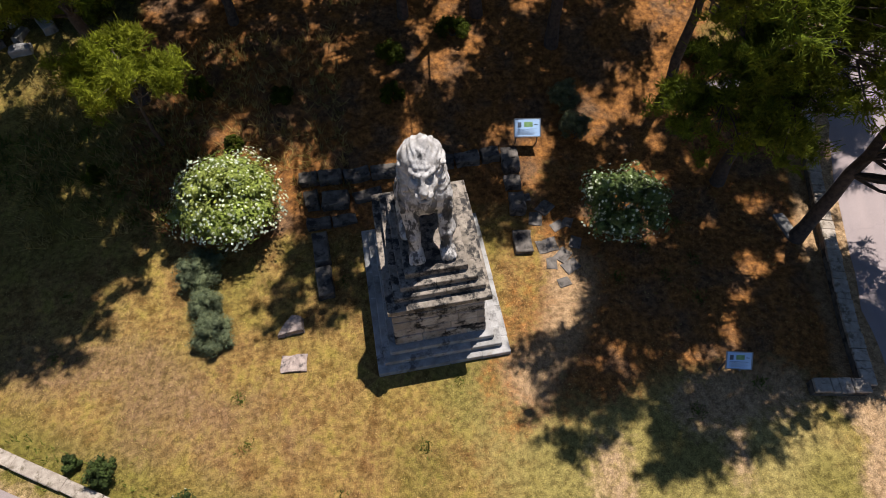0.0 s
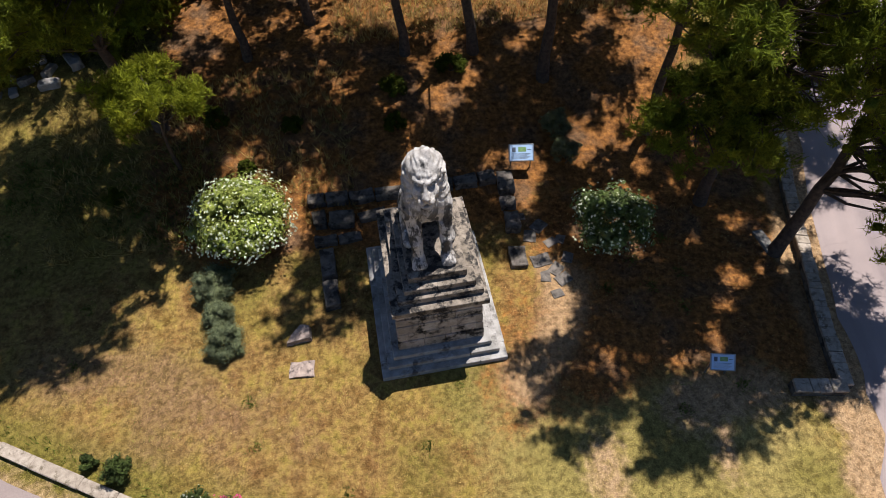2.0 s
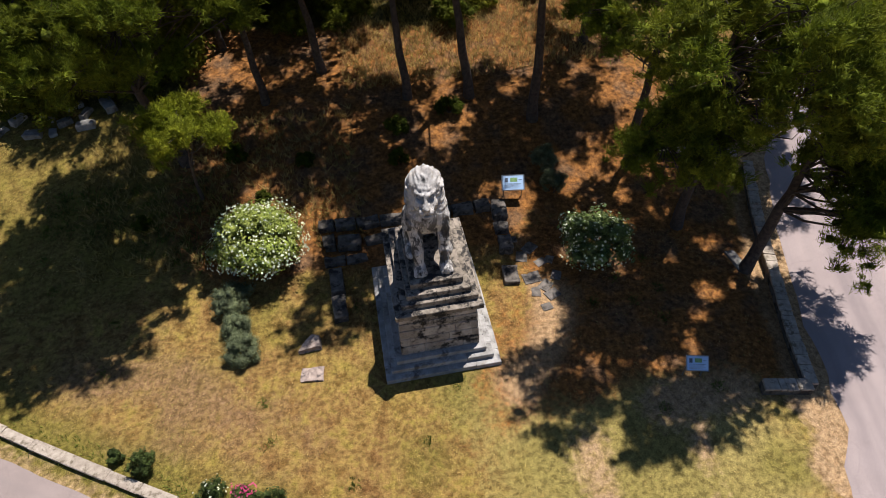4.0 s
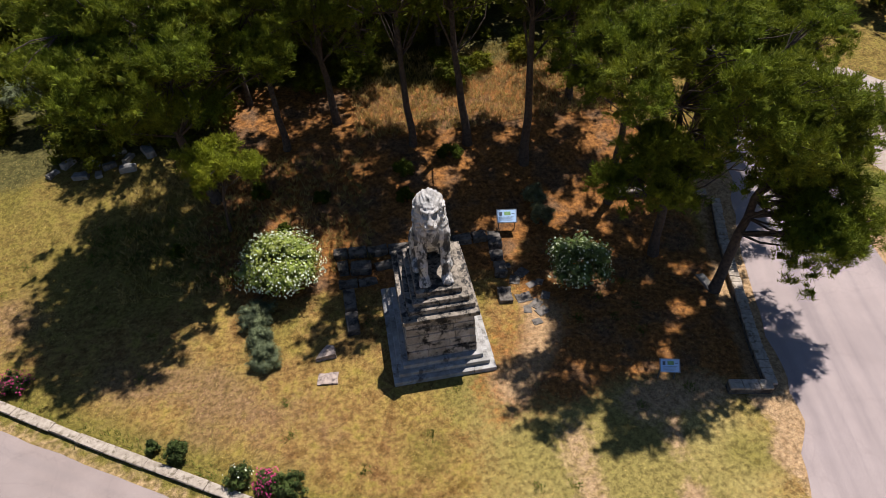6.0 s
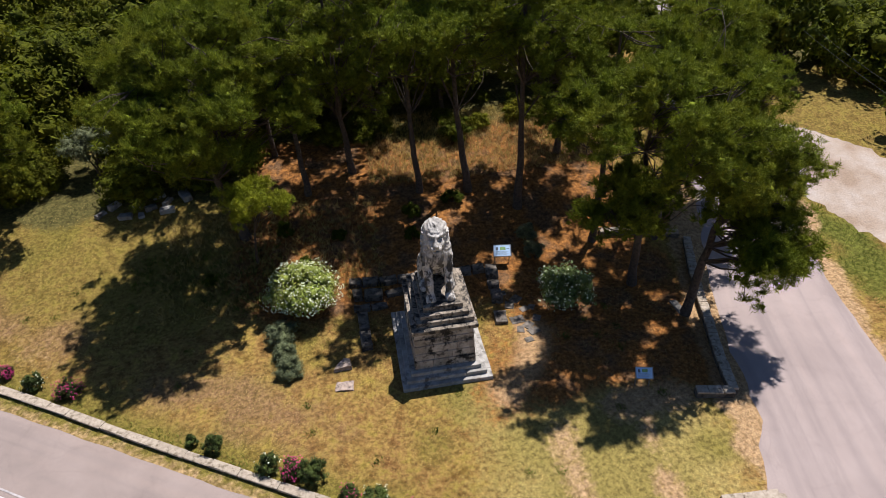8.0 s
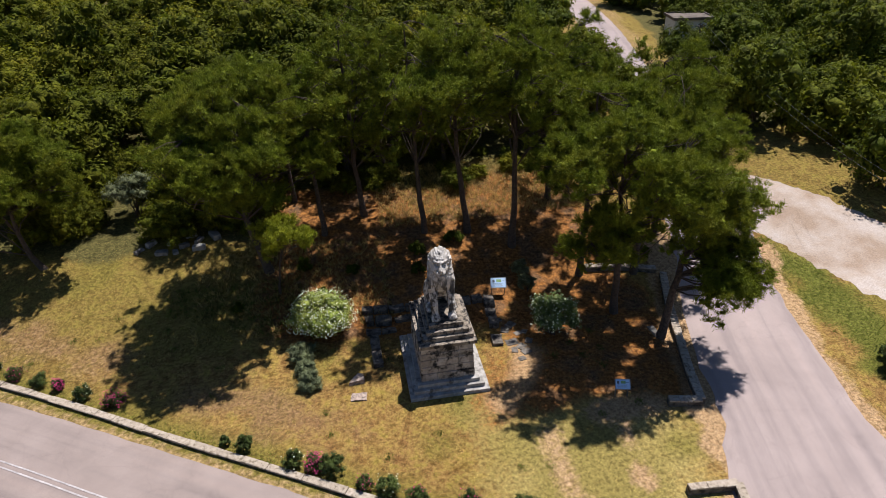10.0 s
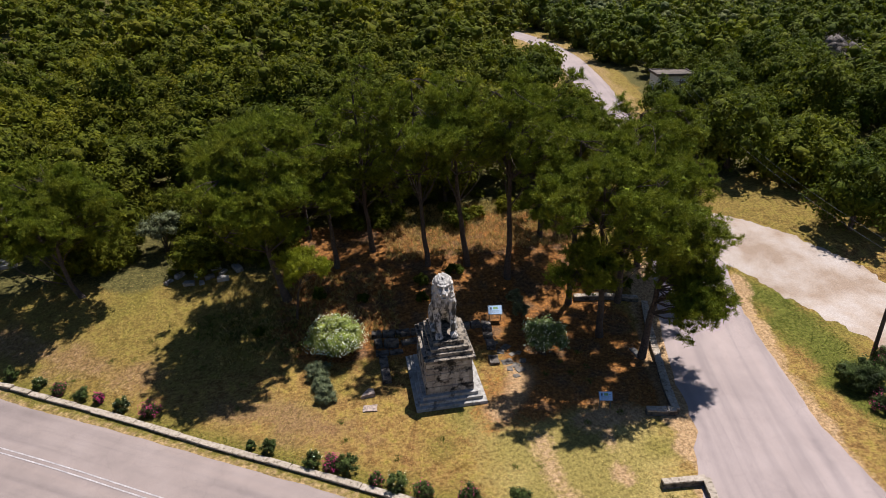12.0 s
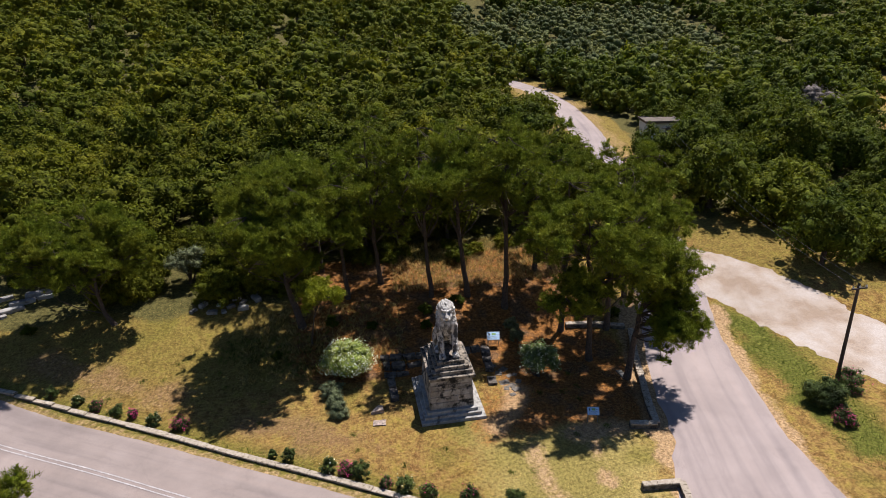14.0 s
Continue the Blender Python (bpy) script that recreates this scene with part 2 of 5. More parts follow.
def leaf_like(name, dark, light, patch=None, through=0.25, rough=0.6, tinted=False):
    """Leaves: each its own shade, patches of other shades over the crown, some light let through."""
    m, t, b = nodes_of(name)
    g = t.nodes.new("ShaderNodeNewGeometry")
    low = tuple(0.45 * a + 0.55 * b for a, b in zip(dark, light))
    col = ramp(t, g.outputs["Random Per Island"], [(0.0, low), (0.8, light), (1.0, tuple(min(1, c * 1.2) for c in light))])
    n = tex(t, 0.35, 4, 0.6, space="World")
    col = mix(t, ramp(t, n.outputs["Fac"], [(0.42, (0, 0, 0)), (0.66, (0.75, 0.75, 0.75))]), col, patch or tuple(c * 0.7 for c in dark))
    f = tex(t, 1.7, 9, 0.78, space="World")
    col = mix(t, 0.9, col, ramp(t, f.outputs["Fac"], [(0.40, (0.42, 0.43, 0.45)), (0.5, (1.0, 1.0, 1.0)), (0.60, (1.55, 1.5, 1.35))]), "MULTIPLY")
    if tinted:
        a = t.nodes.new("ShaderNodeAttribute")
        a.attribute_name = "tint"
        col = mix(t, 1.0, col, ramp(t, a.outputs["Fac"], [(0.0, (0.6, 0.72, 0.7)), (0.35, (0.88, 0.94, 0.9)), (0.65, (1.08, 1.08, 0.95)), (1.0, (1.55, 1.42, 1.0))]), "MULTIPLY")
    bump(t, b, f.outputs["Fac"], 0.8, 0.28)
    t.links.new(col, b.inputs["Base Color"])
    b.inputs["Roughness"].default_value = rough
    b.inputs["Specular IOR Level"].default_value = 0.15 if rough > 0.5 else 0.4
    tr = t.nodes.new("ShaderNodeBsdfTranslucent")
    t.links.new(col, tr.inputs["Color"])
    mx = t.nodes.new("ShaderNodeMixShader")
    mx.inputs["Fac"].default_value = through
    t.links.new(b.outputs["BSDF"], mx.inputs[1])
    t.links.new(tr.outputs["BSDF"], mx.inputs[2])
    t.links.new(mx.outputs["Shader"], t.nodes["Material Output"].inputs["Surface"])
    return m


def plain(name, colour, rough=0.6, metal=0.0, vary=0.12, scale=6.0):
    m, t, b = nodes_of(name)
    n = tex(t, scale, 5, 0.6)
    k = 1 - vary * 2
    t.links.new(mix(t, 1.0, (*colour, 1), ramp(t, n.outputs["Fac"], [(0.3, (k, k, k)), (0.7, (1, 1, 1))]), "MULTIPLY"), b.inputs["Base Color"])
    b.inputs["Roughness"].default_value, b.inputs["Metallic"].default_value = rough, metal
    return m


def asphalt_like(name, stops):
    """Bleached asphalt: blotches, streaks along the lanes, darker seams and cracks, a dusty edge."""
    m, t, b = nodes_of(name)
    n1, n2 = tex(t, 0.22, 6, 0.62, space="World"), tex(t, 34, 3, 0.7, space="World")
    col = ramp(t, n1.outputs["Fac"], stops)
    along, across, cmb = t.nodes.new("ShaderNodeAttribute"), t.nodes.new("ShaderNodeAttribute"), t.nodes.new("ShaderNodeCombineXYZ")
    along.attribute_name, across.attribute_name = "along", "across"
    t.links.new(along.outputs["Fac"], cmb.inputs["X"])
    t.links.new(across.outputs["Fac"], cmb.inputs["Y"])
    st = t.nodes.new("ShaderNodeTexNoise")
    st.inputs["Scale"].default_value, st.inputs["Detail"].default_value = 1.0, 6
    mp = t.nodes.new("ShaderNodeMapping")
    mp.inputs["Scale"].default_value = (0.05, 1.1, 1.0)
    t.links.new(cmb.outputs["Vector"], mp.inputs["Vector"])
    t.links.new(mp.outputs["Vector"], st.inputs["Vector"])
    col = mix(t, 0.75, col, ramp(t, st.outputs["Fac"], [(0.34, (0.74, 0.74, 0.76)), (0.5, (1, 1, 1)), (0.68, (1.12, 1.1, 1.08))]), "MULTIPLY")
    wob, add = tex(t, 0.8, 4, 0.6, space="World"), t.nodes.new("ShaderNodeVectorMath")
    geo = t.nodes.new("ShaderNodeNewGeometry")
    t.links.new(geo.outputs["Position"], add.inputs[0])
    t.links.new(wob.outputs["Color"], add.inputs[1])
    v = t.nodes.new("ShaderNodeTexVoronoi")
    v.feature = "DISTANCE_TO_EDGE"
    v.inputs["Scale"].default_value = 0.32
    t.links.new(add.outputs[0], v.inputs["Vector"])
    crack = ramp(t, v.outputs["Distance"], [(0.0, (0.62, 0.6, 0.6)), (0.012, (1, 1, 1))])
    col = mix(t, 0.22, col, crack, "MULTIPLY")
    col = mix(t, 0.7, col, ramp(t, n2.outputs["Fac"], [(0.3, (0.66, 0.66, 0.66)), (0.7, (1.08, 1.08, 1.08))]), "MULTIPLY")
    t.links.new(col, b.inputs["Base Color"])
    b.inputs["Roughness"].default_value = 0.88
    bump(t, b, n2.outputs["Fac"], 0.5, 0.006)
    return m


M_ASPHALT = asphalt_like("aged_asphalt", [(0.34, (0.278, 0.220, 0.198)), (0.5, (0.316, 0.251, 0.225)), (0.66, (0.348, 0.278, 0.25))])
M_OLDROAD = asphalt_like("older_asphalt", [(0.34, (0.225, 0.178, 0.155)), (0.5, (0.268, 0.212, 0.184)), (0.66, (0.305, 0.244, 0.214))])
M_GRAVEL = soil_like("pale_gravel", [(0.36, (0.34, 0.245, 0.17)), (0.5, (0.43, 0.34, 0.265)), (0.66, (0.5, 0.425, 0.365))], 0.3, 9, 0.95, 0.03)
M_PAINT = plain("worn_road_paint", (0.50, 0.45, 0.43), 0.8, 0, 0.25, 3)
M_MARBLE = stone_like("weathered_marble", (0.66, 0.615, 0.55), (0.40, 0.365, 0.32), (0.03, 0.028, 0.026), 0.14, 0.75, 0.0, (0.40, 0.34, 0.25), 2.2, (0.5, 2.7))
M_FRAGMENT = stone_like("broken_marble", (0.42, 0.39, 0.35), (0.2, 0.185, 0.165), (0.12, 0.11, 0.1), 0.3, 0.85, 0.12)
M_BLOCK = stone_like("limestone_block", (0.56, 0.50, 0.43), (0.36, 0.31, 0.26), (0.03, 0.028, 0.026), 0.45, 0.85, 0.14, None, 1.5)
M_TOPSTEP = stone_like("crusted_step", (0.38, 0.315, 0.245), (0.2, 0.165, 0.125), (0.045, 0.04, 0.035), 0.5, 0.9, 0.12, (0.5, 0.43, 0.32), 3.0)
M_STEP = stone_like("limestone_step", (0.50, 0.47, 0.43), (0.30, 0.28, 0.25), (0.14, 0.125, 0.11), 0.14, 0.8, 0.14, (0.24, 0.2, 0.14), 1.5)
M_ANCIENT = stone_like("old_foundation_stone", (0.23, 0.195, 0.16), (0.11, 0.094, 0.076), (0.05, 0.043, 0.036), 0.4, 0.9, 0.18, None, 2.6)
M_WALL = stone_like("wall_capstone", (0.50, 0.42, 0.33), (0.34, 0.275, 0.21), (0.2, 0.16, 0.11), 0.3, 0.9, 0.08, None, 4.0)
M_BARK = soil_like("pine_bark", [(0.35, (0.045, 0.032, 0.024)), (0.65, (0.12, 0.085, 0.06))], 6.0, 30, 0.95, 0.03)
M_PINE = leaf_like("pine_needles", (0.045, 0.060, 0.007), (0.158, 0.198, 0.012), (0.185, 0.196, 0.013), 0.26, 0.8)
# brighter, yellower needles for the low bough of the tall left pine
M_PINE_LIME = leaf_like("lime_pine_needles", (0.1, 0.13, 0.01), (0.27, 0.3, 0.015), (0.27, 0.27, 0.02), 0.25, 0.6)
M_OAK = leaf_like("oak_leaves", (0.040, 0.050, 0.004), (0.112, 0.124, 0.006), (0.125, 0.116, 0.007), 0.3, 0.85, True)
M_BROAD = leaf_like("broad_leaves", (0.034, 0.048, 0.004), (0.094, 0.116, 0.007), (0.115, 0.120, 0.009), 0.32, 0.8, True)
M_TWIG = leaf_like("bare_twigs", (0.10, 0.085, 0.07), (0.2, 0.17, 0.15), None, 0.0, 0.9)
M_OLIVE = leaf_like("olive_leaves", (0.06, 0.07, 0.02), (0.13, 0.14, 0.042), (0.10, 0.107, 0.034), 0.25, 0.7, True)
M_SILVER = leaf_like("silver_leaves", (0.085, 0.10, 0.045), (0.18, 0.20, 0.10), (0.14, 0.155, 0.075), 0.15, 0.6)
M_MAGNOLIA = leaf_like("glossy_leaves", (0.045, 0.08, 0.02), (0.15, 0.22, 0.05), (0.18, 0.22, 0.07), 0.15, 0.28)
M_SHRUB = leaf_like("shrub_leaves", (0.03, 0.05, 0.012), (0.09, 0.12, 0.03), None, 0.2, 0.55)
M_ROSEMARY = leaf_like("grey_green_leaves", (0.07, 0.09, 0.04), (0.19, 0.22, 0.11), (0.14, 0.16, 0.08), 0.15, 0.65)
# white petals; on the glossy bush the same colour paints glints on leaves
M_BLOSSOM_GLINT = leaf_like("white_blossom_glint", (0.5, 0.55, 0.33), (0.78, 0.8, 0.6), (0.62, 0.68, 0.42), 0.2, 0.6)
M_PINK = leaf_like("pink_blossom", (0.35, 0.03, 0.1), (0.55, 0.07, 0.2), (0.45, 0.05, 0.15), 0.2, 0.6)
M_DRYGRASS = leaf_like("dry_grass", (0.34, 0.23, 0.08), (0.50, 0.36, 0.14), (0.36, 0.30, 0.08), 0.4, 0.9)
M_GRASS = leaf_like("green_grass", (0.1, 0.14, 0.02), (0.2, 0.24, 0.04), (0.24, 0.23, 0.045), 0.4, 0.9)
M_WEED = leaf_like("weed_leaves", (0.07, 0.1, 0.015), (0.13, 0.17, 0.025), None, 0.3, 0.8)
M_BUSHLEAF = leaf_like("flowering_bush_leaves", (0.12, 0.17, 0.025), (0.3, 0.37, 0.06), (0.36, 0.38, 0.08), 0.2, 0.45)

# ---- the ground: one sheet to the horizon ----
def steps_out(lo, hi, fine, grow, reach):
    """Grid lines: even between lo and hi, then wider and wider out to reach."""
    mid = list(np.arange(lo, hi + fine / 2, fine))
    out, s = [hi], fine
    while out[-1] < reach:
        s *= grow
        out.append(out[-1] + s)
    neg, s = [lo], fine
    while neg[-1] > -reach:
        s *= grow
        neg.append(neg[-1] - s)
    return np.array(neg[:0:-1] + mid + out[1:])


def near_line(x, y, pts):
    """Distance from points to a polyline."""
    best = np.full(np.shape(x), 1e9)
    for (ax, ay), (bx, by) in zip(pts[:-1], pts[1:]):
        dx, dy = bx - ax, by - ay
        u = np.clip(((x - ax) * dx + (y - ay) * dy) / (dx * dx + dy * dy), 0, 1)
        best = np.minimum(best, np.hypot(x - ax - u * dx, y - ay - u * dy))
    return best


FRONT_WALL = [(-47, 19.2), (-38.5, 14.4), (-32.7, 11.05), (-27.7, 8.5), (-22.7, 5.75), (-18.1, 3.05), (-13.7, 0.35), (-10.5, -1.55), (-6.0, -4.2), (-2.5, -6.25), (-0.9, -7.2), (3.2, -9.6), (6.5, -11.5)]
FRONT_WALL = [(x - 0.15, y - 0.3) for x, y in FRONT_WALL]
MAIN_ROAD = [(-75, 29.5), (-45, 13.2), (-31.4, 4.9), (-20.8, -1.0), (-11, -6.8), (0, -13.3), (14, -20.5), (34, -29), (70, -42)]
SIDE_ROAD = [(17.3, -22), (18.9, -12), (20.1, -5.5), (21.1, -1), (22.6, 4), (24.8, 10), (28.6, 20), (32.2, 36), (35.6, 52), (39.4, 68), (42.8, 89), (42.6, 108), (37.5, 125)]
GRAVEL_ROAD = [(28.5, 18.5), (34.0, 15.4), (37.2, 9.8), (39.0, 3.5), (42.6, -6), (54, -24)]
VERGE = [(31.2, 8.0), (31.0, 4.0), (30.3, -0.5), (30.0, -4.5), (29.5, -9)]
FIELD = [(79, 33), (100, 55), (131, 93)]


def cover_masks(x, y):
    """Where needles, bare earth, green grass and scrub cover the ground (0 to 1 each)."""
    n = np.array([noise.noise(Vector((a * 0.16, b * 0.16, 0))) for a, b in zip(x, y)])
    n2 = np.array([noise.noise(Vector((a * 0.55, b * 0.55, 7))) for a, b in zip(x, y)])
    soft = lambda v, w: np.clip(0.5 + v / w, 0, 1)
    grove = np.minimum(np.minimum(y - 6.6, 17.5 - x), x + 9.5) + 2.0 * n + 1.2 * n2
    needles = soft(grove, 2.2)
    patch = np.minimum(np.minimum(x - 5.2 + 0.35 * np.clip(2 - y, -3, 3), 18.5 - x), np.minimum(y + 3.0, 9 - y)) + 1.4 * n + 1.0 * n2
    needles = np.maximum(needles, 0.85 * soft(patch, 2.5))
    bare = soft(1.3 - near_line(x, y, [(7.9, 3.4), (7.6, 1.6), (5.6, -1.2)]) + n2, 1.6) * 0.9
    bare = np.maximum(bare, 0.8 * soft(0.55 - near_line(x, y, [(12.2, -2.0), (11.6, -4.2), (10.8, -8)]) + 0.7 * n2, 1.0))
    bare = np.maximum(bare, 0.6 * soft(0.9 - near_line(x, y, [(7.4, -4.0), (7.2, -8), (7.8, -12)]) + 0.8 * n2, 1.4))
    bare = np.maximum(bare, 0.75 * soft(1.2 - near_line(x, y, [(13.8, -3.0), (10.6, -3.0)]) + 0.6 * n2, 1.4))
    bare = np.maximum(bare, 0.9 * soft(4.9 - near_line(x, y, SIDE_ROAD[:6]) + 0.7 * n2, 1.0))
    bare = np.maximum(bare, 0.45 * soft(5.5 - near_line(x, y, SIDE_ROAD[8:]) + 2 * n2, 2.0))
    bare = np.maximum(bare, 0.5 * soft(4.3 - near_line(x, y, MAIN_ROAD) + 0.4 * n2, 0.3))
    bare = np.maximum(bare, 0.22 * soft(2.4 - near_line(x, y, [(-5, -0.6), (-9, 2)]) + 1.6 * n2, 3.5))
    bare = np.maximum(bare, 0.3 * soft(2.2 - near_line(x, y, [(-20, 7), (-30, 13)]) + 2.5 * n2, 2.5))
    green = np.clip(0.28 + 1.0 * n + 0.8 * n2, 0, 1) * 0.8
    for cx, cy, r in ((1.5, -3.2, 1.6), (-11.5, 3.2, 1.5), (-16, 11, 4), (-20, 14, 4), (9, -6.5, 4.5), (5.5, -4.5, 2.6), (-9, -1, 1.6)):
        green = np.maximum(green, 0.62 * soft(r - np.hypot(x - cx, y - cy) + 1.6 * n2, 3.0))
    green = np.maximum(green, 1.0 * soft(2.2 - near_line(x, y, [(30.6, 9.4), (31, 4), (30.2, -3), (32, -10)]) + 1.6 * n2, 1.8))
    green = np.maximum(green, 0.55 * soft(np.minimum(np.minimum(x - 33, y - 13), near_line(x, y, FIELD) - 10) + 2 * n2, 3.0))
    green = np.maximum(green, 0.6 * soft(np.minimum(-8 - x, y - 6) + 3 * n + 2 * n2, 4.0))
    green = np.maximum(green, 0.8 * soft(2.0 - near_line(x, y, [(-33, 10.6), (-23, 5.3), (-14, 0.0), (-6, -4.8), (3, -9.9)]) + 1.2 * n2, 2.0))
    green = np.maximum(green, 0.95 * soft(0.75 - near_line(x, y, FRONT_WALL) + 0.3 * n2, 0.6))
    green = np.minimum(green, 1.0)
    scrub = soft(np.maximum(y - 23.5 - 0.1 * np.abs(x - 6), np.minimum(y - 18.6, -10 - x)) + 2 * n, 2) * soft(near_line(x, y, FIELD) - 9, 4) * soft(near_line(x, y, SIDE_ROAD) - 7.0 + 2 * n2, 2.0)
    needles = needles * (1 - 0.85 * np.clip(bare - 0.2, 0, 1))
    worn = np.maximum(0.72 * soft(1.8 - near_line(x, y, [(-4, -1.4), (-9, 1.4), (-12, 2.8)]) + 2.6 * n2 + 1.6 * n, 3.5), 0.7 * soft(1.6 - near_line(x, y, [(-19, 7.5), (-31, 13.5)]) + 2.0 * n2, 2.5))
    pale = 0.85 * soft(np.minimum(np.minimum(np.minimum(x - 3.0, -0.3 - y), 15 - x), y + 19) + 1.6 * n + 1.4 * n2, 4.0)
    lush = soft(2.0 - near_line(x, y, VERGE) + 1.6 * n2, 2.0)
    bare = np.maximum(bare, 0.75 * soft(1.0 - near_line(x, y, [(29.6, 10.6), (27.2, 4.0), (25.4, -2.0), (24.2, -8.0), (23.4, -13)]) + 0.9 * n2, 1.0))
    return needles, bare, green, scrub, worn, pale, lush


gx, gy = steps_out(-46, 50, 0.58, 1.11, 2600), steps_out(-34, 40, 0.58, 1.11, 2600)
X, Y = np.meshgrid(gx, gy)
px, py = X.ravel(), Y.ravel()
pz = ground_z(px, py)
close = (np.abs(px) < 70) & (np.abs(py) < 70)
wob = np.zeros(len(px))
wob[close] = [0.035 * noise.noise(Vector((a * 0.8, b * 0.8, 3))) for a, b in zip(px[close], py[close])]
on_road = np.minimum(near_line(px, py, MAIN_ROAD) - 5.0, near_line(px, py, SIDE_ROAD) - 5.6)
pz = pz + wob * np.clip(on_road, 0, 1) * (np.hypot(px - 2.4, py - 3.1) > 4.2)
idx = np.arange(len(px)).reshape(X.shape)
quads = np.stack([idx[:-1, :-1], idx[:-1, 1:], idx[1:, 1:], idx[1:, :-1]], -1).reshape(-1, 4)
ground_mesh = mesh_np("ground", np.stack([px, py, pz], 1), quads, None, True)
for key, mask in zip(("needles", "bare", "green", "scrub", "worn", "pale", "lush"), cover_masks(px, py)):
    ground_mesh.attributes.new(key, "FLOAT", "POINT").data.foreach_set("value", mask.astype(np.float32))


def ground_material():
    m, t, b = nodes_of("lawn_and_forest_floor")
    big, mid, fine = tex(t, 0.5, 6, 0.62, space="World"), tex(t, 3.2, 5, 0.65, space="World"), tex(t, 26, 4, 0.75, space="World")

    def mask(key, lo=0.32, hi=0.68):
        a = t.nodes.new("ShaderNodeAttribute")
        a.attribute_name = key
        s = t.nodes.new("ShaderNodeMath")
        s.operation = "MULTIPLY_ADD"
        t.links.new(mid.outputs["Fac"], s.inputs[0])
        s.inputs[1].default_value = 0.9
        q = t.nodes.new("ShaderNodeMath")
        q.operation = "ADD"
        t.links.new(a.outputs["Fac"], q.inputs[0])
        q.inputs[1].default_value = -0.45
        t.links.new(q.outputs[0], s.inputs[2])
        return ramp(t, s.outputs[0], [(lo, (0, 0, 0)), (hi, (1, 1, 1))])

    dry = ramp(t, big.outputs["Fac"], [(0.3, (0.255, 0.145, 0.054)), (0.5, (0.31, 0.198, 0.064)), (0.7, (0.28, 0.2, 0.05))])
    green = ramp(t, mid.outputs["Fac"], [(0.3, (0.10, 0.098, 0.017)), (0.7, (0.245, 0.195, 0.044))])
    earth = ramp(t, mid.outputs["Fac"], [(0.3, (0.35, 0.215, 0.105)), (0.7, (0.48, 0.325, 0.18))])
    litter = ramp(t, mid.outputs["Fac"], [(0.28, (0.10, 0.045, 0.018)), (0.5, (0.26, 0.115, 0.034)), (0.72, (0.46, 0.2, 0.05))])
    humus = ramp(t, mid.outputs["Fac"], [(0.3, (0.06, 0.048, 0.036)), (0.7, (0.17, 0.13, 0.09))])
    litter = mix(t, ramp(t, big.outputs["Fac"], [(0.48, (0, 0, 0)), (0.62, (0.6, 0.6, 0.6))]), litter, humus)
    wood = ramp(t, mid.outputs["Fac"], [(0.3, (0.06, 0.058, 0.018)), (0.7, (0.16, 0.135, 0.045))])
    mott = tex(t, 1.4, 6, 0.68, space="World")
    dry = mix(t, 0.85, dry, ramp(t, mott.outputs["Fac"], [(0.40, (0.56, 0.48, 0.42)), (0.5, (0.95, 0.93, 0.9)), (0.60, (1.2, 1.2, 1.06))]), "MULTIPLY")
    tuft = ramp(t, mott.outputs["Fac"], [(0.52, (0, 0, 0)), (0.62, (0.7, 0.7, 0.7))])
    dry = mix(t, tuft, dry, (0.25, 0.19, 0.038))
    straw_light = ramp(t, mid.outputs["Fac"], [(0.3, (0.33, 0.25, 0.08)), (0.7, (0.46, 0.36, 0.14))])
    col = mix(t, mask("pale", 0.25, 0.9), dry, straw_light)
    col = mix(t, mask("green", 0.2, 0.95), col, green)
    turf = ramp(t, mid.outputs["Fac"], [(0.3, (0.075, 0.085, 0.013)), (0.7, (0.18, 0.18, 0.034))])
    col = mix(t, mask("lush", 0.3, 1.1), col, turf)
    brown = ramp(t, mid.outputs["Fac"], [(0.3, (0.19, 0.105, 0.052)), (0.7, (0.30, 0.18, 0.09))])
    col = mix(t, mask("worn", 0.25, 0.9), col, brown)
    col = mix(t, mask("bare"), col, earth)
    col = mix(t, mask("needles"), col, litter)
    col = mix(t, mask("scrub"), col, wood)
    straw = tex(t, 4.6, 7, 0.72, space="World")
    col = mix(t, 0.8, col, ramp(t, straw.outputs["Fac"], [(0.40, (0.5, 0.48, 0.44)), (0.5, (0.94, 0.93, 0.9)), (0.60, (1.3, 1.28, 1.22))]), "MULTIPLY")
    col = mix(t, 0.8, col, ramp(t, fine.outputs["Fac"], [(0.38, (0.42, 0.42, 0.42)), (0.62, (1.22, 1.22, 1.2))]), "MULTIPLY")
    t.links.new(col, b.inputs["Base Color"])
    b.inputs["Roughness"].default_value = 1.0
    b.inputs["Specular IOR Level"].default_value = 0.1
    bump(t, b, fine.outputs["Fac"], 0.8, 0.05)
    return m


ground_mesh.materials.append(ground_material())
tagged(new("ground", ground_mesh), "dry yellow lawn, needle-covered forest floor and hills", "ground", kind="structure")


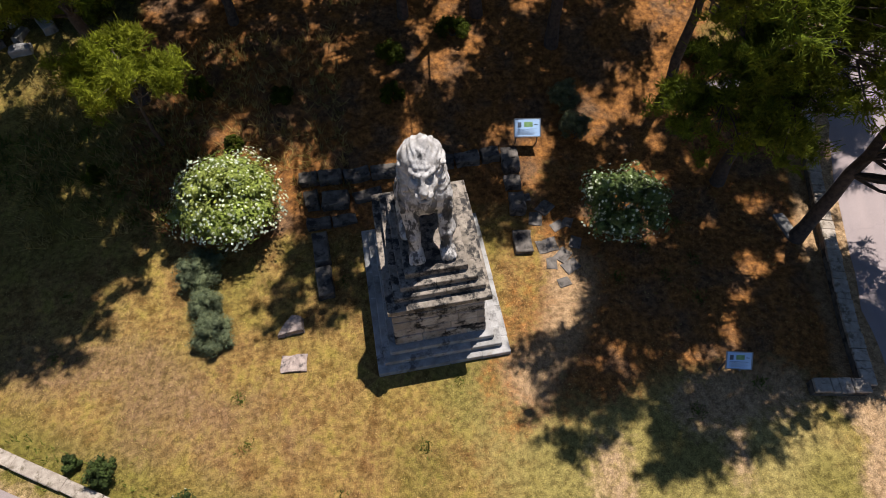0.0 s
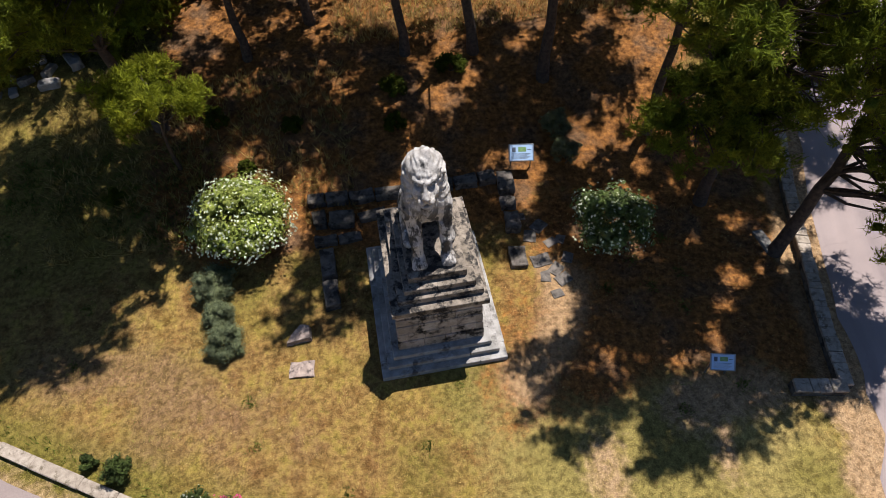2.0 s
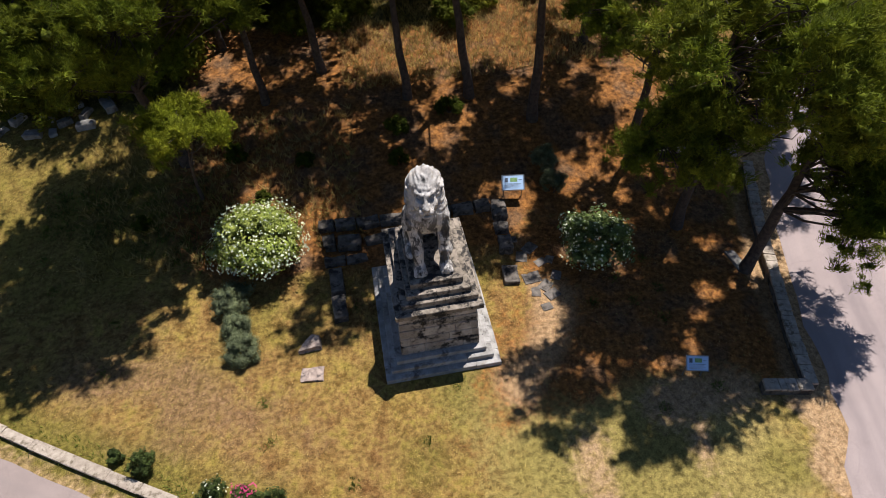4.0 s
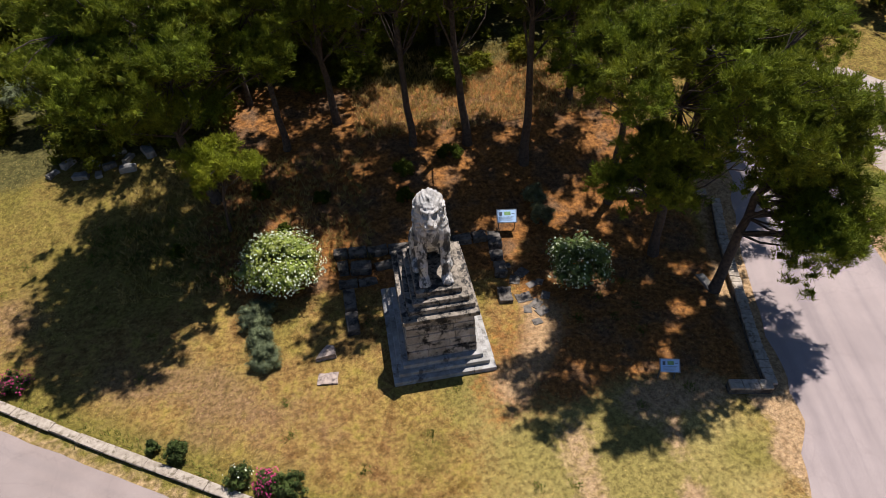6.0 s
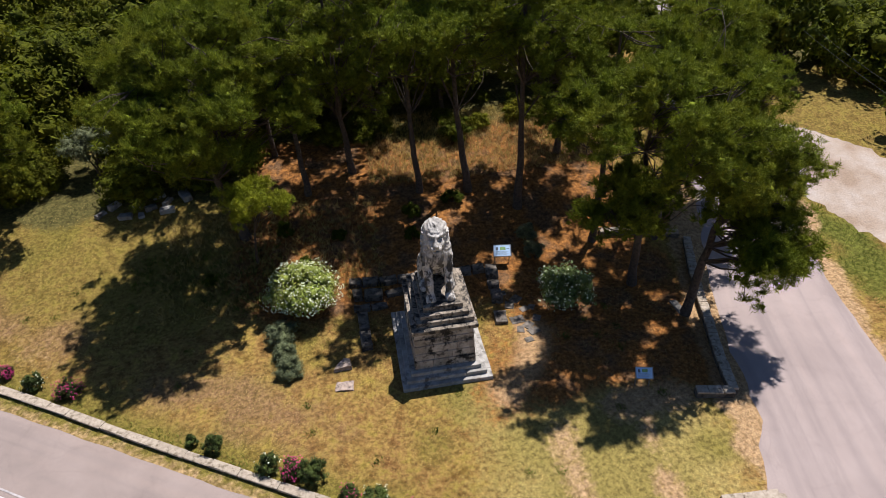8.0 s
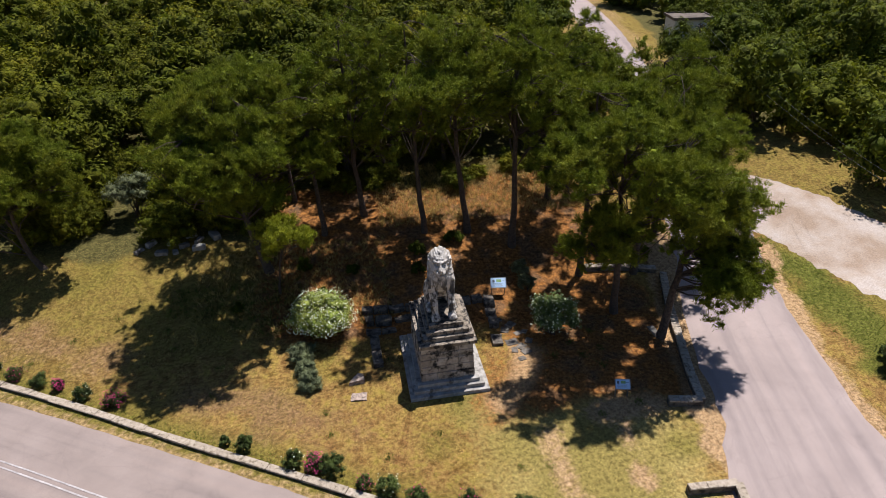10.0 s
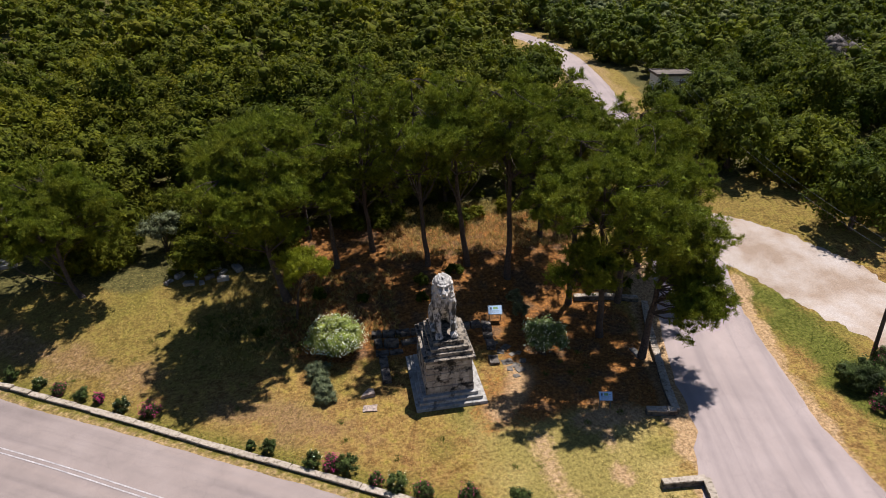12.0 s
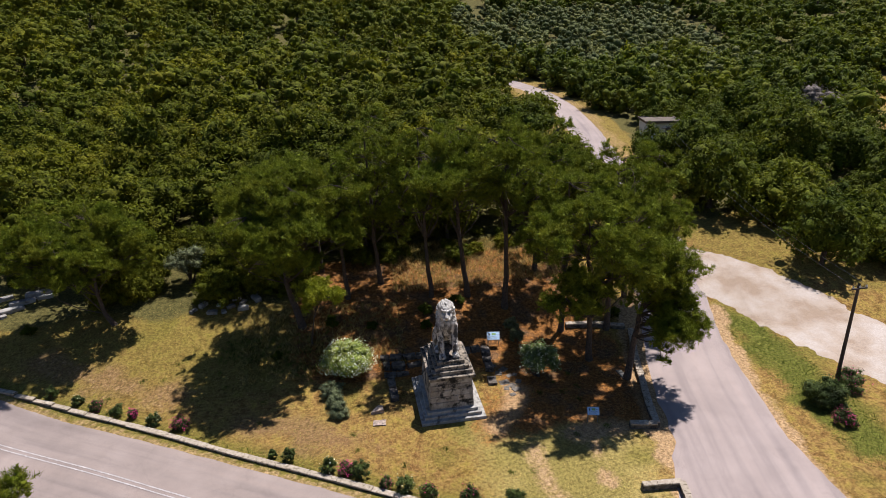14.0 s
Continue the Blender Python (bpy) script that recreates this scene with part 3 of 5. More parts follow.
def ribbon(name, pts, width, lift, material, label, category, step=0.7, ragged=0.12, across=7, seed=1, kind="structure"):
    """A strip laid on the ground along a line, its edges uneven."""
    rng = np.random.default_rng(seed)
    P = np.array(pts, float)
    d = np.r_[0, np.cumsum(np.hypot(*np.diff(P, axis=0).T))]
    s = np.arange(0, d[-1], step)
    # smooth the corners of the line
    q = np.stack([np.interp(s, d, P[:, 0]), np.interp(s, d, P[:, 1])], 1)
    k = max(3, int(7 / step) | 1)
    pad = np.r_[np.repeat(q[:1], k // 2, 0), q, np.repeat(q[-1:], k // 2, 0)]
    q = np.stack([np.convolve(pad[:, c], np.ones(k) / k, "valid") for c in range(2)], 1)
    tng = np.gradient(q, axis=0)
    tng /= np.linalg.norm(tng, axis=1)[:, None]
    nor = np.stack([-tng[:, 1], tng[:, 0]], 1)
    w = np.interp(s, d, width) if np.ndim(width) else np.full(len(s), float(width))
    rows = []
    for c in range(across):
        u = c / (across - 1) * 2 - 1
        wig = np.array([ragged * noise.noise(Vector((a * 0.6, u * 5, seed))) + 0.5 * ragged * noise.noise(Vector((a * 2.1, u * 5, seed + 9))) for a in s]) if abs(u) == 1 else 0
        xy = q + nor * (u * w / 2 + wig)[:, None]
        z = ground_z(xy[:, 0], xy[:, 1]) + lift - (0.05 if abs(u) == 1 and lift < 0.06 else 0)
        rows.append(np.c_[xy, z])
    V = np.stack(rows, 1).reshape(-1, 3)
    i = np.arange(len(s) * across).reshape(len(s), across)
    F = np.stack([i[:-1, :-1], i[1:, :-1], i[1:, 1:], i[:-1, 1:]], -1).reshape(-1, 4)[:, ::-1]
    me = mesh_np(name, V, F, material, True)
    me.attributes.new("along", "FLOAT", "POINT").data.foreach_set("value", np.repeat(s, across).astype(np.float32))
    me.attributes.new("across", "FLOAT", "POINT").data.foreach_set("value", (np.linspace(-0.5, 0.5, across)[None, :] * w[:, None]).ravel().astype(np.float32))
    return tagged(new(name, me), label, category, kind=kind)


ribbon("road", [(x - 0.16, y - 0.28) for x, y in MAIN_ROAD], 8.05, 0.045, M_OLDROAD, "sun-bleached grey asphalt country road", "road", 0.8, 0.1, 9, 1)
ribbon("road_side", [(x + (0.75 if -7 < y < 12 else 0), y) for x, y in SIDE_ROAD], [16, 10.4, 7.7, 7.7, 7.3, 6.6, 7, 6.2, 5.8, 5.6, 5.2, 5.0, 5.0], 0.055, M_ASPHALT, "sun-bleached grey asphalt side road", "road", 0.8, 0.25, 9, 2)
ribbon("gravel_track", GRAVEL_ROAD, [9.0, 9.4, 10.4, 10.8, 12, 14], 0.03, M_GRAVEL, "pale gravel track beside the road", "track", 0.7, 0.9, 9, 3)
for off, tag in ((-0.16, 5), (0.16, 6)):
    line = [(x + 0.5 * off, y + 0.87 * off) for x, y in MAIN_ROAD]
    ribbon("road_marking", line, 0.09, 0.062, M_PAINT, "worn white centre line on the asphalt", "road marking", 0.8, 0.01, 3, tag)

# ---- the monument: stepped base, block pedestal, stepped top ----
monument = thing("monument_pedestal", "tall weathered limestone pedestal on three wide steps", "pedestal")


def step_course(name, x0, x1, y0, y1, z0, z1, seed, length=1.35, depth=0.62, material=None):
    """One step: a ring of long slabs, each its own piece, round a core."""
    material = material or M_STEP
    rng = random.Random(seed)
    bm = bmesh.new()
    box(bm, x0 + 0.05, x1 - 0.05, y0 + 0.05, y1 - 0.05, z0, z1 - 0.012)
    course = part(name, bm, material, monument)

    def run(a, b, fixed, along_x, inner):
        n = max(2, round((b - a) / length))
        cuts = [a] + [a + (b - a) * (i + rng.uniform(-0.22, 0.22)) / n for i in range(1, n)] + [b]
        for p, q in zip(cuts[:-1], cuts[1:]):
            g, top = 0.006, z1 + rng.uniform(-0.008, 0.004)
            out = rng.uniform(0, 0.012)
            bm = bmesh.new()
            if along_x:
                lo, hi = (fixed - out, fixed + depth) if inner > 0 else (fixed - depth, fixed + out)
                box(bm, p + g, q - g, lo, hi, z0 + 0.002, top, 0.018)
            else:
                lo, hi = (fixed - out, fixed + depth) if inner > 0 else (fixed - depth, fixed + out)
                box(bm, lo, hi, p + g, q - g, z0 + 0.002, top, 0.018)
            part("slab", bm, material, course)

    run(x0, x1, y0, True, 1)
    run(x0, x1, y1, True, -1)
    run(y0 + depth + 0.01, y1 - depth - 0.01, x0, False, 1)
    run(y0 + depth + 0.01, y1 - depth - 0.01, x1, False, -1)


step_course("base_step", 0.0, 4.8, 0.0, 6.3, -0.15, 0.24, 1)
step_course("base_step", 0.26, 4.54, 0.27, 6.0, 0.24, 0.48, 2)
step_course("base_step", 0.52, 4.28, 0.52, 5.72, 0.48, 0.726, 3)

# the shaft: courses of blocks round a core, drawn in a little towards the top
bm = bmesh.new()
box(bm, 0.84, 3.95, 0.83, 5.30, 0.70, 3.22, 0, 0.05)
shaft = part("shaft", bm, M_ANCIENT, monument)
rng = random.Random(11)
z = 0.726
for course, high in enumerate((0.56, 0.48, 0.52, 0.44, 0.48)):
    inset = 0.035 * (z - 0.726)
    sx0, sx1, sy0, sy1 = 0.77 + inset, 4.02 - inset, 0.757 + inset, 5.37 - inset
    for side in range(4):
        a, b = ((sx0, sx1), (sy0, sy1), (sx0, sx1), (sy0, sy1))[side]
        n = rng.choice((3, 4)) if side % 2 == 0 else 5
        cuts = [a] + [a + (b - a) * (i + rng.uniform(-0.3, 0.3)) / n for i in range(1, n)] + [b]
        for p, q in zip(cuts[:-1], cuts[1:]):
            d, g = rng.uniform(0, 0.02), 0.007
            bm = bmesh.new()
            if side % 2 == 0:
                lo, hi = (sy0 + d, sy0 + 0.3) if side == 0 else (sy1 - 0.3, sy1 - d)
                box(bm, p + g, q - g, lo, hi, z + g, z + high - g, 0.02)
            else:
                lo, hi = (sx1 - 0.3, sx1 - d) if side == 1 else (sx0 + d, sx0 + 0.3)
                box(bm, lo, hi, p + g, q - g, z + g, z + high - g, 0.02)
            part("block", bm, M_BLOCK, shaft)
    z += high

step_course("cornice", 0.74, 4.17, 0.62, 5.52, 3.21, 3.44, 5, 1.5, 0.6, M_TOPSTEP)
step_course("top_step", 1.02, 4.03, 0.93, 5.2, 3.44, 3.72, 6, 1.35, 0.62, M_TOPSTEP)
step_course("top_step", 1.27, 3.80, 1.14, 4.95, 3.72, 4.0, 7, 1.35, 0.62, M_TOPSTEP)
step_course("top_step", 1.48, 3.53, 1.42, 4.68, 4.0, 4.3, 8, 1.1, 0.9, M_TOPSTEP)

# ---- the lion: one carved mesh, drawn as the skin of a blended solid ----
def surface_net(d, origin, cell):
    """Vertices and quads of the zero level of a sampled distance field."""
    inside = d < 0
    nx, ny, nz = d.shape
    corner = np.zeros((nx - 1, ny - 1, nz - 1), int)
    for a in (0, 1):
        for b in (0, 1):
            for c in (0, 1):
                corner += inside[a:nx - 1 + a, b:ny - 1 + b, c:nz - 1 + c]
    mixed = (corner > 0) & (corner < 8)
    ids = -np.ones(mixed.shape, int)
    ids[mixed] = np.arange(mixed.sum())
    I, J, K = np.nonzero(mixed)
    acc, cnt = np.zeros((len(I), 3)), np.zeros(len(I))
    cs = [(a, b, c) for a in (0, 1) for b in (0, 1) for c in (0, 1)]
    for p in cs:
        for ax in range(3):
            if p[ax] == 0:
                q = tuple(v + (k == ax) for k, v in enumerate(p))
                dp, dq = d[I + p[0], J + p[1], K + p[2]], d[I + q[0], J + q[1], K + q[2]]
                cut = (dp < 0) != (dq < 0)
                u = np.where(cut, dp / np.where(cut, dp - dq, 1), 0)
                pt = np.array(p, float) + u[:, None] * np.eye(3)[ax]
                acc += pt * cut[:, None]
                cnt += cut
    V = (np.stack([I, J, K], 1) + acc / cnt[:, None]) * cell + origin
    F = []
    for ax in range(3):
        o1, o2 = [k for k in range(3) if k != ax]
        A = inside
        lo = np.take(A, range(A.shape[ax] - 1), ax)
        hi = np.take(A, range(1, A.shape[ax]), ax)
        S = np.argwhere(lo != hi)
        S = S[(S[:, o1] > 0) & (S[:, o2] > 0) & (S[:, o1] < ids.shape[o1]) & (S[:, o2] < ids.shape[o2])]
        flip = lo[tuple(S.T)]
        e1, e2 = np.eye(3, dtype=int)[o1], np.eye(3, dtype=int)[o2]
        g = lambda s: ids[tuple(s.T)]
        Q = np.stack([g(S - e1 - e2), g(S - e2), g(S), g(S - e1)], 1)
        if ax == 1:
            flip = ~flip
        Q[~flip] = Q[~flip][:, ::-1]
        F.append(Q)
    F = np.concatenate(F)
    return V, F[(F >= 0).all(1)]


def build_lion():
    cell = 0.037
    lo, hi = np.array([-1.2, -1.75, -0.05]), np.array([1.2, 2.05, 4.8])
    ax = [np.arange(a, b, cell) for a, b in zip(lo, hi)]
    X, Y, Z = np.meshgrid(*ax, indexing="ij")

    def ell(cx, cy, cz, rx, ry, rz, yaw=0.0):
        x, y, z = X - cx, Y - cy, Z - cz
        if yaw:
            c, s = math.cos(yaw), math.sin(yaw)
            x, y = x * c + y * s, y * c - x * s
        k = np.sqrt((x / rx) ** 2 + (y / ry) ** 2 + (z / rz) ** 2)
        return (k - 1) * min(rx, ry, rz)

    def cone(a, b, ra, rb):
        a, b = np.array(a, float), np.array(b, float)
        d = b - a
        u = np.clip(((X - a[0]) * d[0] + (Y - a[1]) * d[1] + (Z - a[2]) * d[2]) / (d @ d), 0, 1)
        return np.sqrt((X - a[0] - u * d[0]) ** 2 + (Y - a[1] - u * d[1]) ** 2 + (Z - a[2] - u * d[2]) ** 2) - (ra + (rb - ra) * u)

    def join(a, b, k=0.12):
        h = np.clip(0.5 + 0.5 * (b - a) / k, 0, 1)
        return b * (1 - h) + a * h - k * h * (1 - h)

    def carve(a, b, k=0.05):
        return -join(-a, b, k)

    turn = -0.10                     # the head is turned a little to its right
    ct, st = math.cos(turn), math.sin(turn)

    def hd(x, y):                    # a place on the head, turned about the neck
        y = y + 0.2
        return x * ct - y * st, x * st + y * ct - 0.2

    tilt = 0.17                      # and thrown back a little

    def hp(x, y, z):
        v, w = y + 0.35, z - 3.55
        return (*hd(x, v * math.cos(tilt) + w * math.sin(tilt) - 0.35), 3.55 + w * math.cos(tilt) - v * math.sin(tilt))

    body = cone((0, 1.15, 0.95), (0, -0.25, 2.55), 0.78, 0.70)
    body = join(body, ell(0, -0.36, 2.45, 0.74, 0.46, 0.85), 0.25)
    body = join(body, ell(0, 0.75, 1.6, 0.70, 0.75, 0.9), 0.3)
    for s in (-1, 1):
        body = join(body, ell(s * 0.58, 1.05, 0.78, 0.40, 0.80, 0.80), 0.18)
        body = join(body, cone((s * 0.78, 1.05, 0.20), (s * 0.80, 0.05, 0.16), 0.22, 0.18), 0.12)
        body = join(body, ell(s * 0.80, -0.10, 0.13, 0.22, 0.30, 0.15), 0.08)
        body = join(body, ell(s * 0.62, -0.40, 2.10, 0.26, 0.38, 0.62), 0.22)
        knee = (s * 0.55, -0.84, 1.02)
        body = join(body, cone((s * 0.56, -0.46, 2.0), knee, 0.30, 0.225), 0.10)
        body = join(body, cone(knee, (s * 0.54, -0.98, 0.32), 0.235, 0.20), 0.06)
        body = join(body, ell(s * 0.56, -0.93, 1.02, 0.22, 0.20, 0.16), 0.06)
        body = join(body, ell(s * 0.545, -1.10, 0.20, 0.28, 0.36, 0.24), 0.10)
        for k in range(4):
            tx = s * 0.545 + (k - 1.5) * 0.135
            body = join(body, ell(tx, -1.34 + 0.04 * abs(k - 1.5), 0.14, 0.085, 0.17, 0.13), 0.03)
        body = join(body, cone((s * 0.42, -0.80, 1.75), (s * 0.46, -0.98, 1.15), 0.10, 0.06), 0.05)
    # neck and mane
    mane = ell(0, -0.15, 3.05, 0.78, 0.64, 0.95)
    x, y = hd(0, -0.02)
    mane = join(mane, ell(x, y, 3.77, 0.70, 0.64, 0.74, turn), 0.25)
    mane = join(mane, ell(0, 0.25, 2.9, 0.62, 0.55, 1.0), 0.25)
    mane = join(mane, ell(0, -0.36, 2.55, 0.70, 0.42, 0.62), 0.25)
    # locks of the mane: wavy strands that run away from the face
    fx, fy = hd(0, -0.70)
    U = (X - fx) * ct + (Y - fy) * st
    back = np.clip(Y - fy, 0, None)
    phi = np.arctan2(U, (Z - 3.45) + 1e-6)
    rad = np.sqrt(U ** 2 + (Z - 3.45) ** 2 + back ** 2)
    warp = np.sin(3.1 * Z + 2.0 * X) * 0.5 + np.sin(4.3 * X - 2.7 * Y + 1.0) * 0.5
    locks = np.abs(np.sin(phi * 7 + 0.55 * np.sin(rad * 8.5 + 2 * warp) + 0.7 * warp)) ** 0.7
    fine = np.sin(phi * 27 + 1.6 * np.sin(rad * 10.0 + 2.5 * warp) + 2.0 * warp)
    tiers = np.sin(rad * 13 + 1.5 * np.sin(phi * 7) + 2 * warp)
    hair = np.clip((rad - 0.42) / 0.12, 0, 1)
    mane = mane - (0.055 * (locks - 0.6) + 0.018 * fine + 0.012 * tiers) * hair
    chest = np.sin(X * 13 + 2.2 * np.sin(Z * 5.0) + warp) * np.sin(Z * 7.5 + 1.5 * np.sin(X * 6))
    body = body - 0.03 * chest * np.clip((Z - 1.75) / 0.3, 0, 1) * np.clip((-0.2 - Y) / 0.3, 0, 1)
    lion = join(body, mane, 0.14)
    # face: forehead, deep eyes, broad nose, muzzle, jaw
    face = ell(*hp(0, -0.46, 3.52), 0.43, 0.46, 0.56, turn)
    face = join(face, cone(hp(0, -0.58, 3.72), hp(0, -0.86, 3.28), 0.34, 0.26), 0.12)
    for s in (-1, 1):
        face = join(face, ell(*hp(s * 0.27, -0.68, 3.32), 0.19, 0.22, 0.25, turn), 0.12)
        face = join(face, cone(hp(s * 0.10, -0.93, 3.82), hp(s * 0.36, -0.76, 3.90), 0.085, 0.07), 0.07)
        face = join(face, ell(*hp(s * 0.14, -1.07, 3.23), 0.17, 0.18, 0.15, turn), 0.06)
    face = join(face, cone(hp(0, -0.84, 3.82), hp(0, -1.14, 3.42), 0.12, 0.145), 0.08)
    face = join(face, ell(*hp(0, -1.21, 3.40), 0.15, 0.10, 0.09, turn), 0.03)
    face = join(face, ell(*hp(0, -0.98, 3.03), 0.21, 0.22, 0.12, turn), 0.05)
    lion = join(lion, face, 0.05)
    for s in (-1, 1):
        lion = carve(lion, ell(*hp(s * 0.235, -0.95, 3.68), 0.17, 0.36, 0.15, turn), 0.015)
        lion = join(lion, ell(*hp(s * 0.235, -0.74, 3.67), 0.07, 0.06, 0.05, turn), 0.01)
        lion = carve(lion, ell(*hp(s * 0.08, -1.30, 3.36), 0.045, 0.07, 0.04, turn), 0.02)
        lion = carve(lion, cone(hp(s * 0.17, -1.02, 3.52), hp(s * 0.26, -1.12, 3.12), 0.02, 0.03), 0.03)
    lion = carve(lion, ell(*hp(0, -1.16, 3.11), 0.32, 0.30, 0.05, turn), 0.02)
    lion = carve(lion, cone(hp(0, -1.29, 3.30), hp(0, -1.26, 3.14), 0.022, 0.022), 0.02)
    # the rounded cap of hair
    lion = join(lion, ell(*hp(0, -0.36, 3.98), 0.54, 0.47, 0.37, turn), 0.08)
    # forelocks: thick wavy strands swept back and aside from a parting over the brow
    for k in range(-5, 6):
        a = k * 0.088
        aside = 0.20 * k / 5
        drop = 0.05 + 0.013 * k * k + 0.06 * math.exp(-k * k / 2)
        sway = 0.035 * math.sin(1.7 * k)
        pts = [hp(a, -0.86 + 0.016 * k * k, 3.97 - drop), hp(a * 1.1 + 0.25 * aside + sway, -0.80 + 0.014 * k * k, 4.13 - drop),
               hp(a * 1.15 + 0.5 * aside - sway, -0.66 + 0.010 * k * k, 4.29 - 1.2 * drop), hp(a * 1.15 + 0.8 * aside + sway, -0.44, 4.42 - 1.4 * drop),
               hp(a * 1.15 + aside - sway, -0.16, 4.50 - 1.6 * drop)]
        for p, q, r0, r1 in zip(pts[:-1], pts[1:], (0.06, 0.066, 0.066, 0.06), (0.066, 0.066, 0.06, 0.045)):
            lion = join(lion, cone(p, q, r0, r1), 0.022)
    # tail along the flank
    lion = join(lion, cone((0.75, 1.75, 0.14), (0.95, 0.7, 0.12), 0.11, 0.09), 0.06)
    # weathering
    wear = 0.010 * np.sin(9 * X + 4 * np.sin(7 * Z)) * np.sin(8 * Y + 3 * np.sin(9 * X)) + 0.006 * np.sin(23 * Z + 5 * np.sin(11 * Y)) * np.sin(21 * X)
    lion = np.maximum(lion + wear, -Z)
    return surface_net(lion, lo, cell)


lv, lf = build_lion()
lion = new("lion_statue", mesh_np("lion_statue", lv, lf, M_MARBLE, True))
lion.matrix_basis = pose(2.47, 3.02, 4.292, 0, 0, 0) @ Matrix.Diagonal((0.92, 0.95, 0.935, 1.0))
tagged(lion, "weathered white marble statue of a seated lion", "statue")

# ---- trees ----
def limb_points(a, b, rng, bow=0.12, n=5):
    a, b = np.array(a, float), np.array(b, float)
    L = np.linalg.norm(b - a)
    mid = rng.normal(0, bow * L, 3)
    return [a + (b - a) * u + mid * math.sin(math.pi * u) + np.array([0, 0, 0.12 * L * u * (1 - u)]) for u in np.linspace(0, 1, n)]


def pine(trunk, clusters, radius, seed, label, per=110, material=None, leaf=(0.28, 0.042), tufts=8, group="pines of the grove", gaps=True):
    """A pine: trunk along points, limbs out to clusters (x, y, z, size), each carrying tufts of needles."""
    rng = np.random.default_rng(seed)
    x, y = trunk[0][0], trunk[0][1]
    base = Vector((x, y, gz(x, y)))
    tree = thing("pine_tree", label, "tree", Matrix.Translation(base), group)
    P = [np.array((px - x, py - y, pz - base.z)) for px, py, pz in trunk]
    P[0] = np.array((0, 0, -0.4))
    T = [P[0]]
    for a, b in zip(P[:-1], P[1:]):
        for u in (0.25, 0.5, 0.75, 1.0):
            T.append(a + (b - a) * u + (rng.normal(0, 0.05, 3) if u < 1 else 0))
    rr = [radius * (1.25 if i == 0 else 1 - 0.78 * i / (len(T) - 1)) for i in range(len(T))]
    pieces = [tube(T, rr, 10)]
    C, R = [], []
    hs = np.array([q[2] for q in T])
    for cx, cy, cz, size in clusters:
        c = np.array((cx - x, cy - y, cz - base.z))
        reach = np.hypot(c[0], c[1])
        hz = np.clip(c[2] - 0.35 * reach - 0.3, 0.42 * hs[-1], hs[-1])
        j = int(np.argmin(np.abs(hs - hz)))
        j = int(np.clip(j + rng.integers(-1, 2), 3, len(T) - 1))
        L = limb_points(T[j], c, rng)
        r0 = max(0.03, rr[j] * 0.3)
        pieces.append(tube(L, np.linspace(r0, 0.015, len(L)), 6))
        k = max(3, int(tufts * size))
        for _ in range(k):
            o = rng.normal(0, 1, 3) * np.array([1, 1, 0.5])
            o *= size * rng.uniform(0.25, 1.0) / (np.linalg.norm(o) + 1e-6)
            spot = c + o + np.array(base)
            if gaps and in_gap(*spot, 0.75):
                continue
            C.append(c + o)
            R.append(rng.uniform(0.36, 0.7) * min(1.1, 0.55 + 0.3 * size))
            if rng.random() < 0.5:
                pieces.append(tube([L[-2], (L[-2] + C[-1]) / 2 + rng.normal(0, 0.08, 3), C[-1]], (0.03, 0.022, 0.01), 4))
    V, F = joined(pieces)
    part("trunk", mesh_np("trunk", V, F, M_BARK, True), None, tree, "dark pine bark")
    V, F = needle_puffs(C, R, per, leaf[0], leaf[1], rng)
    part("crown", mesh_np("crown", V, F, material or M_PINE, True), None, tree, "clumps of yellow-green needles")
    return tree


# places on the ground that the sun reaches through gaps between the crowns
SUNLIT = [(14.7, 10.3, 1.1), (13.3, 8.4, 0.8), (13.2, 6.6, 0.6), (11.6, 11.8, 0.4), (11.5, 10.3, 0.5), (7.5, 7.3, 0.7), (7.4, 5.0, 0.9), (14.7, 15.4, 0.8), (9.2, 16.7, 1.0), (11.2, 15.2, 0.5),
          (7.6, 3.4, 1.0), (7.8, 2.2, 1.0), (6.4, 1.4), (17.3, 3.3, 0.9), (18.1, 5.9, 0.6), (14.7, 1.9, 0.9), (13.9, 0.7, 0.8), (12.9, -0.6, 0.8), (13.4, 17.0, 0.6), (10.8, 18.5, 1.4), (15.4, 16.1, 0.6),
          (14.9, 12.8, 0.6), (10.9, 11.3, 0.5), (14.4, 7.7, 0.6), (12.3, 7.2, 0.6), (14.3, 21.4, 1.2), (15.5, 20.0, 1.0), (9.5, 20.4, 1.8), (6.0, 20.6, 1.4), (4.0, 16.3, 0.6), (4.6, 19.4, 0.9),
          (8.0, 8.4, 0.8), (2.4, 14.6, 0.5), (2.7, 10.3, 0.8), (1.4, 9.2, 0.6), (-1.0, 10.2, 0.6), (-2.7, 8.1), (-5.2, 12.0), (-10.4, 14.0, 0.7), (-5.1, 7.8, 3.2), (-5.6, 9.4), (-8.9, 7.1, 2.2), (10.3, 4.8, 2.0),
          (21.7, -1.2, 1.8), (21.9, 1.0, 1.3), (-7.0, 21.0, 1.4)]

# and small flecks of light under the pines beside and behind the monument
_rng = random.Random(77)
SUNLIT += [(_rng.uniform(6, 18.5), _rng.uniform(-2, 10.5), _rng.uniform(0.3, 0.6)) for _ in range(26)]
SUNLIT += [(_rng.uniform(-4, 9), _rng.uniform(9.5, 17), _rng.uniform(0.3, 0.5)) for _ in range(10)]
LIT = np.array([(a, b, gz(a, b), w[0] if w else 1.1) for a, b, *w in SUNLIT])


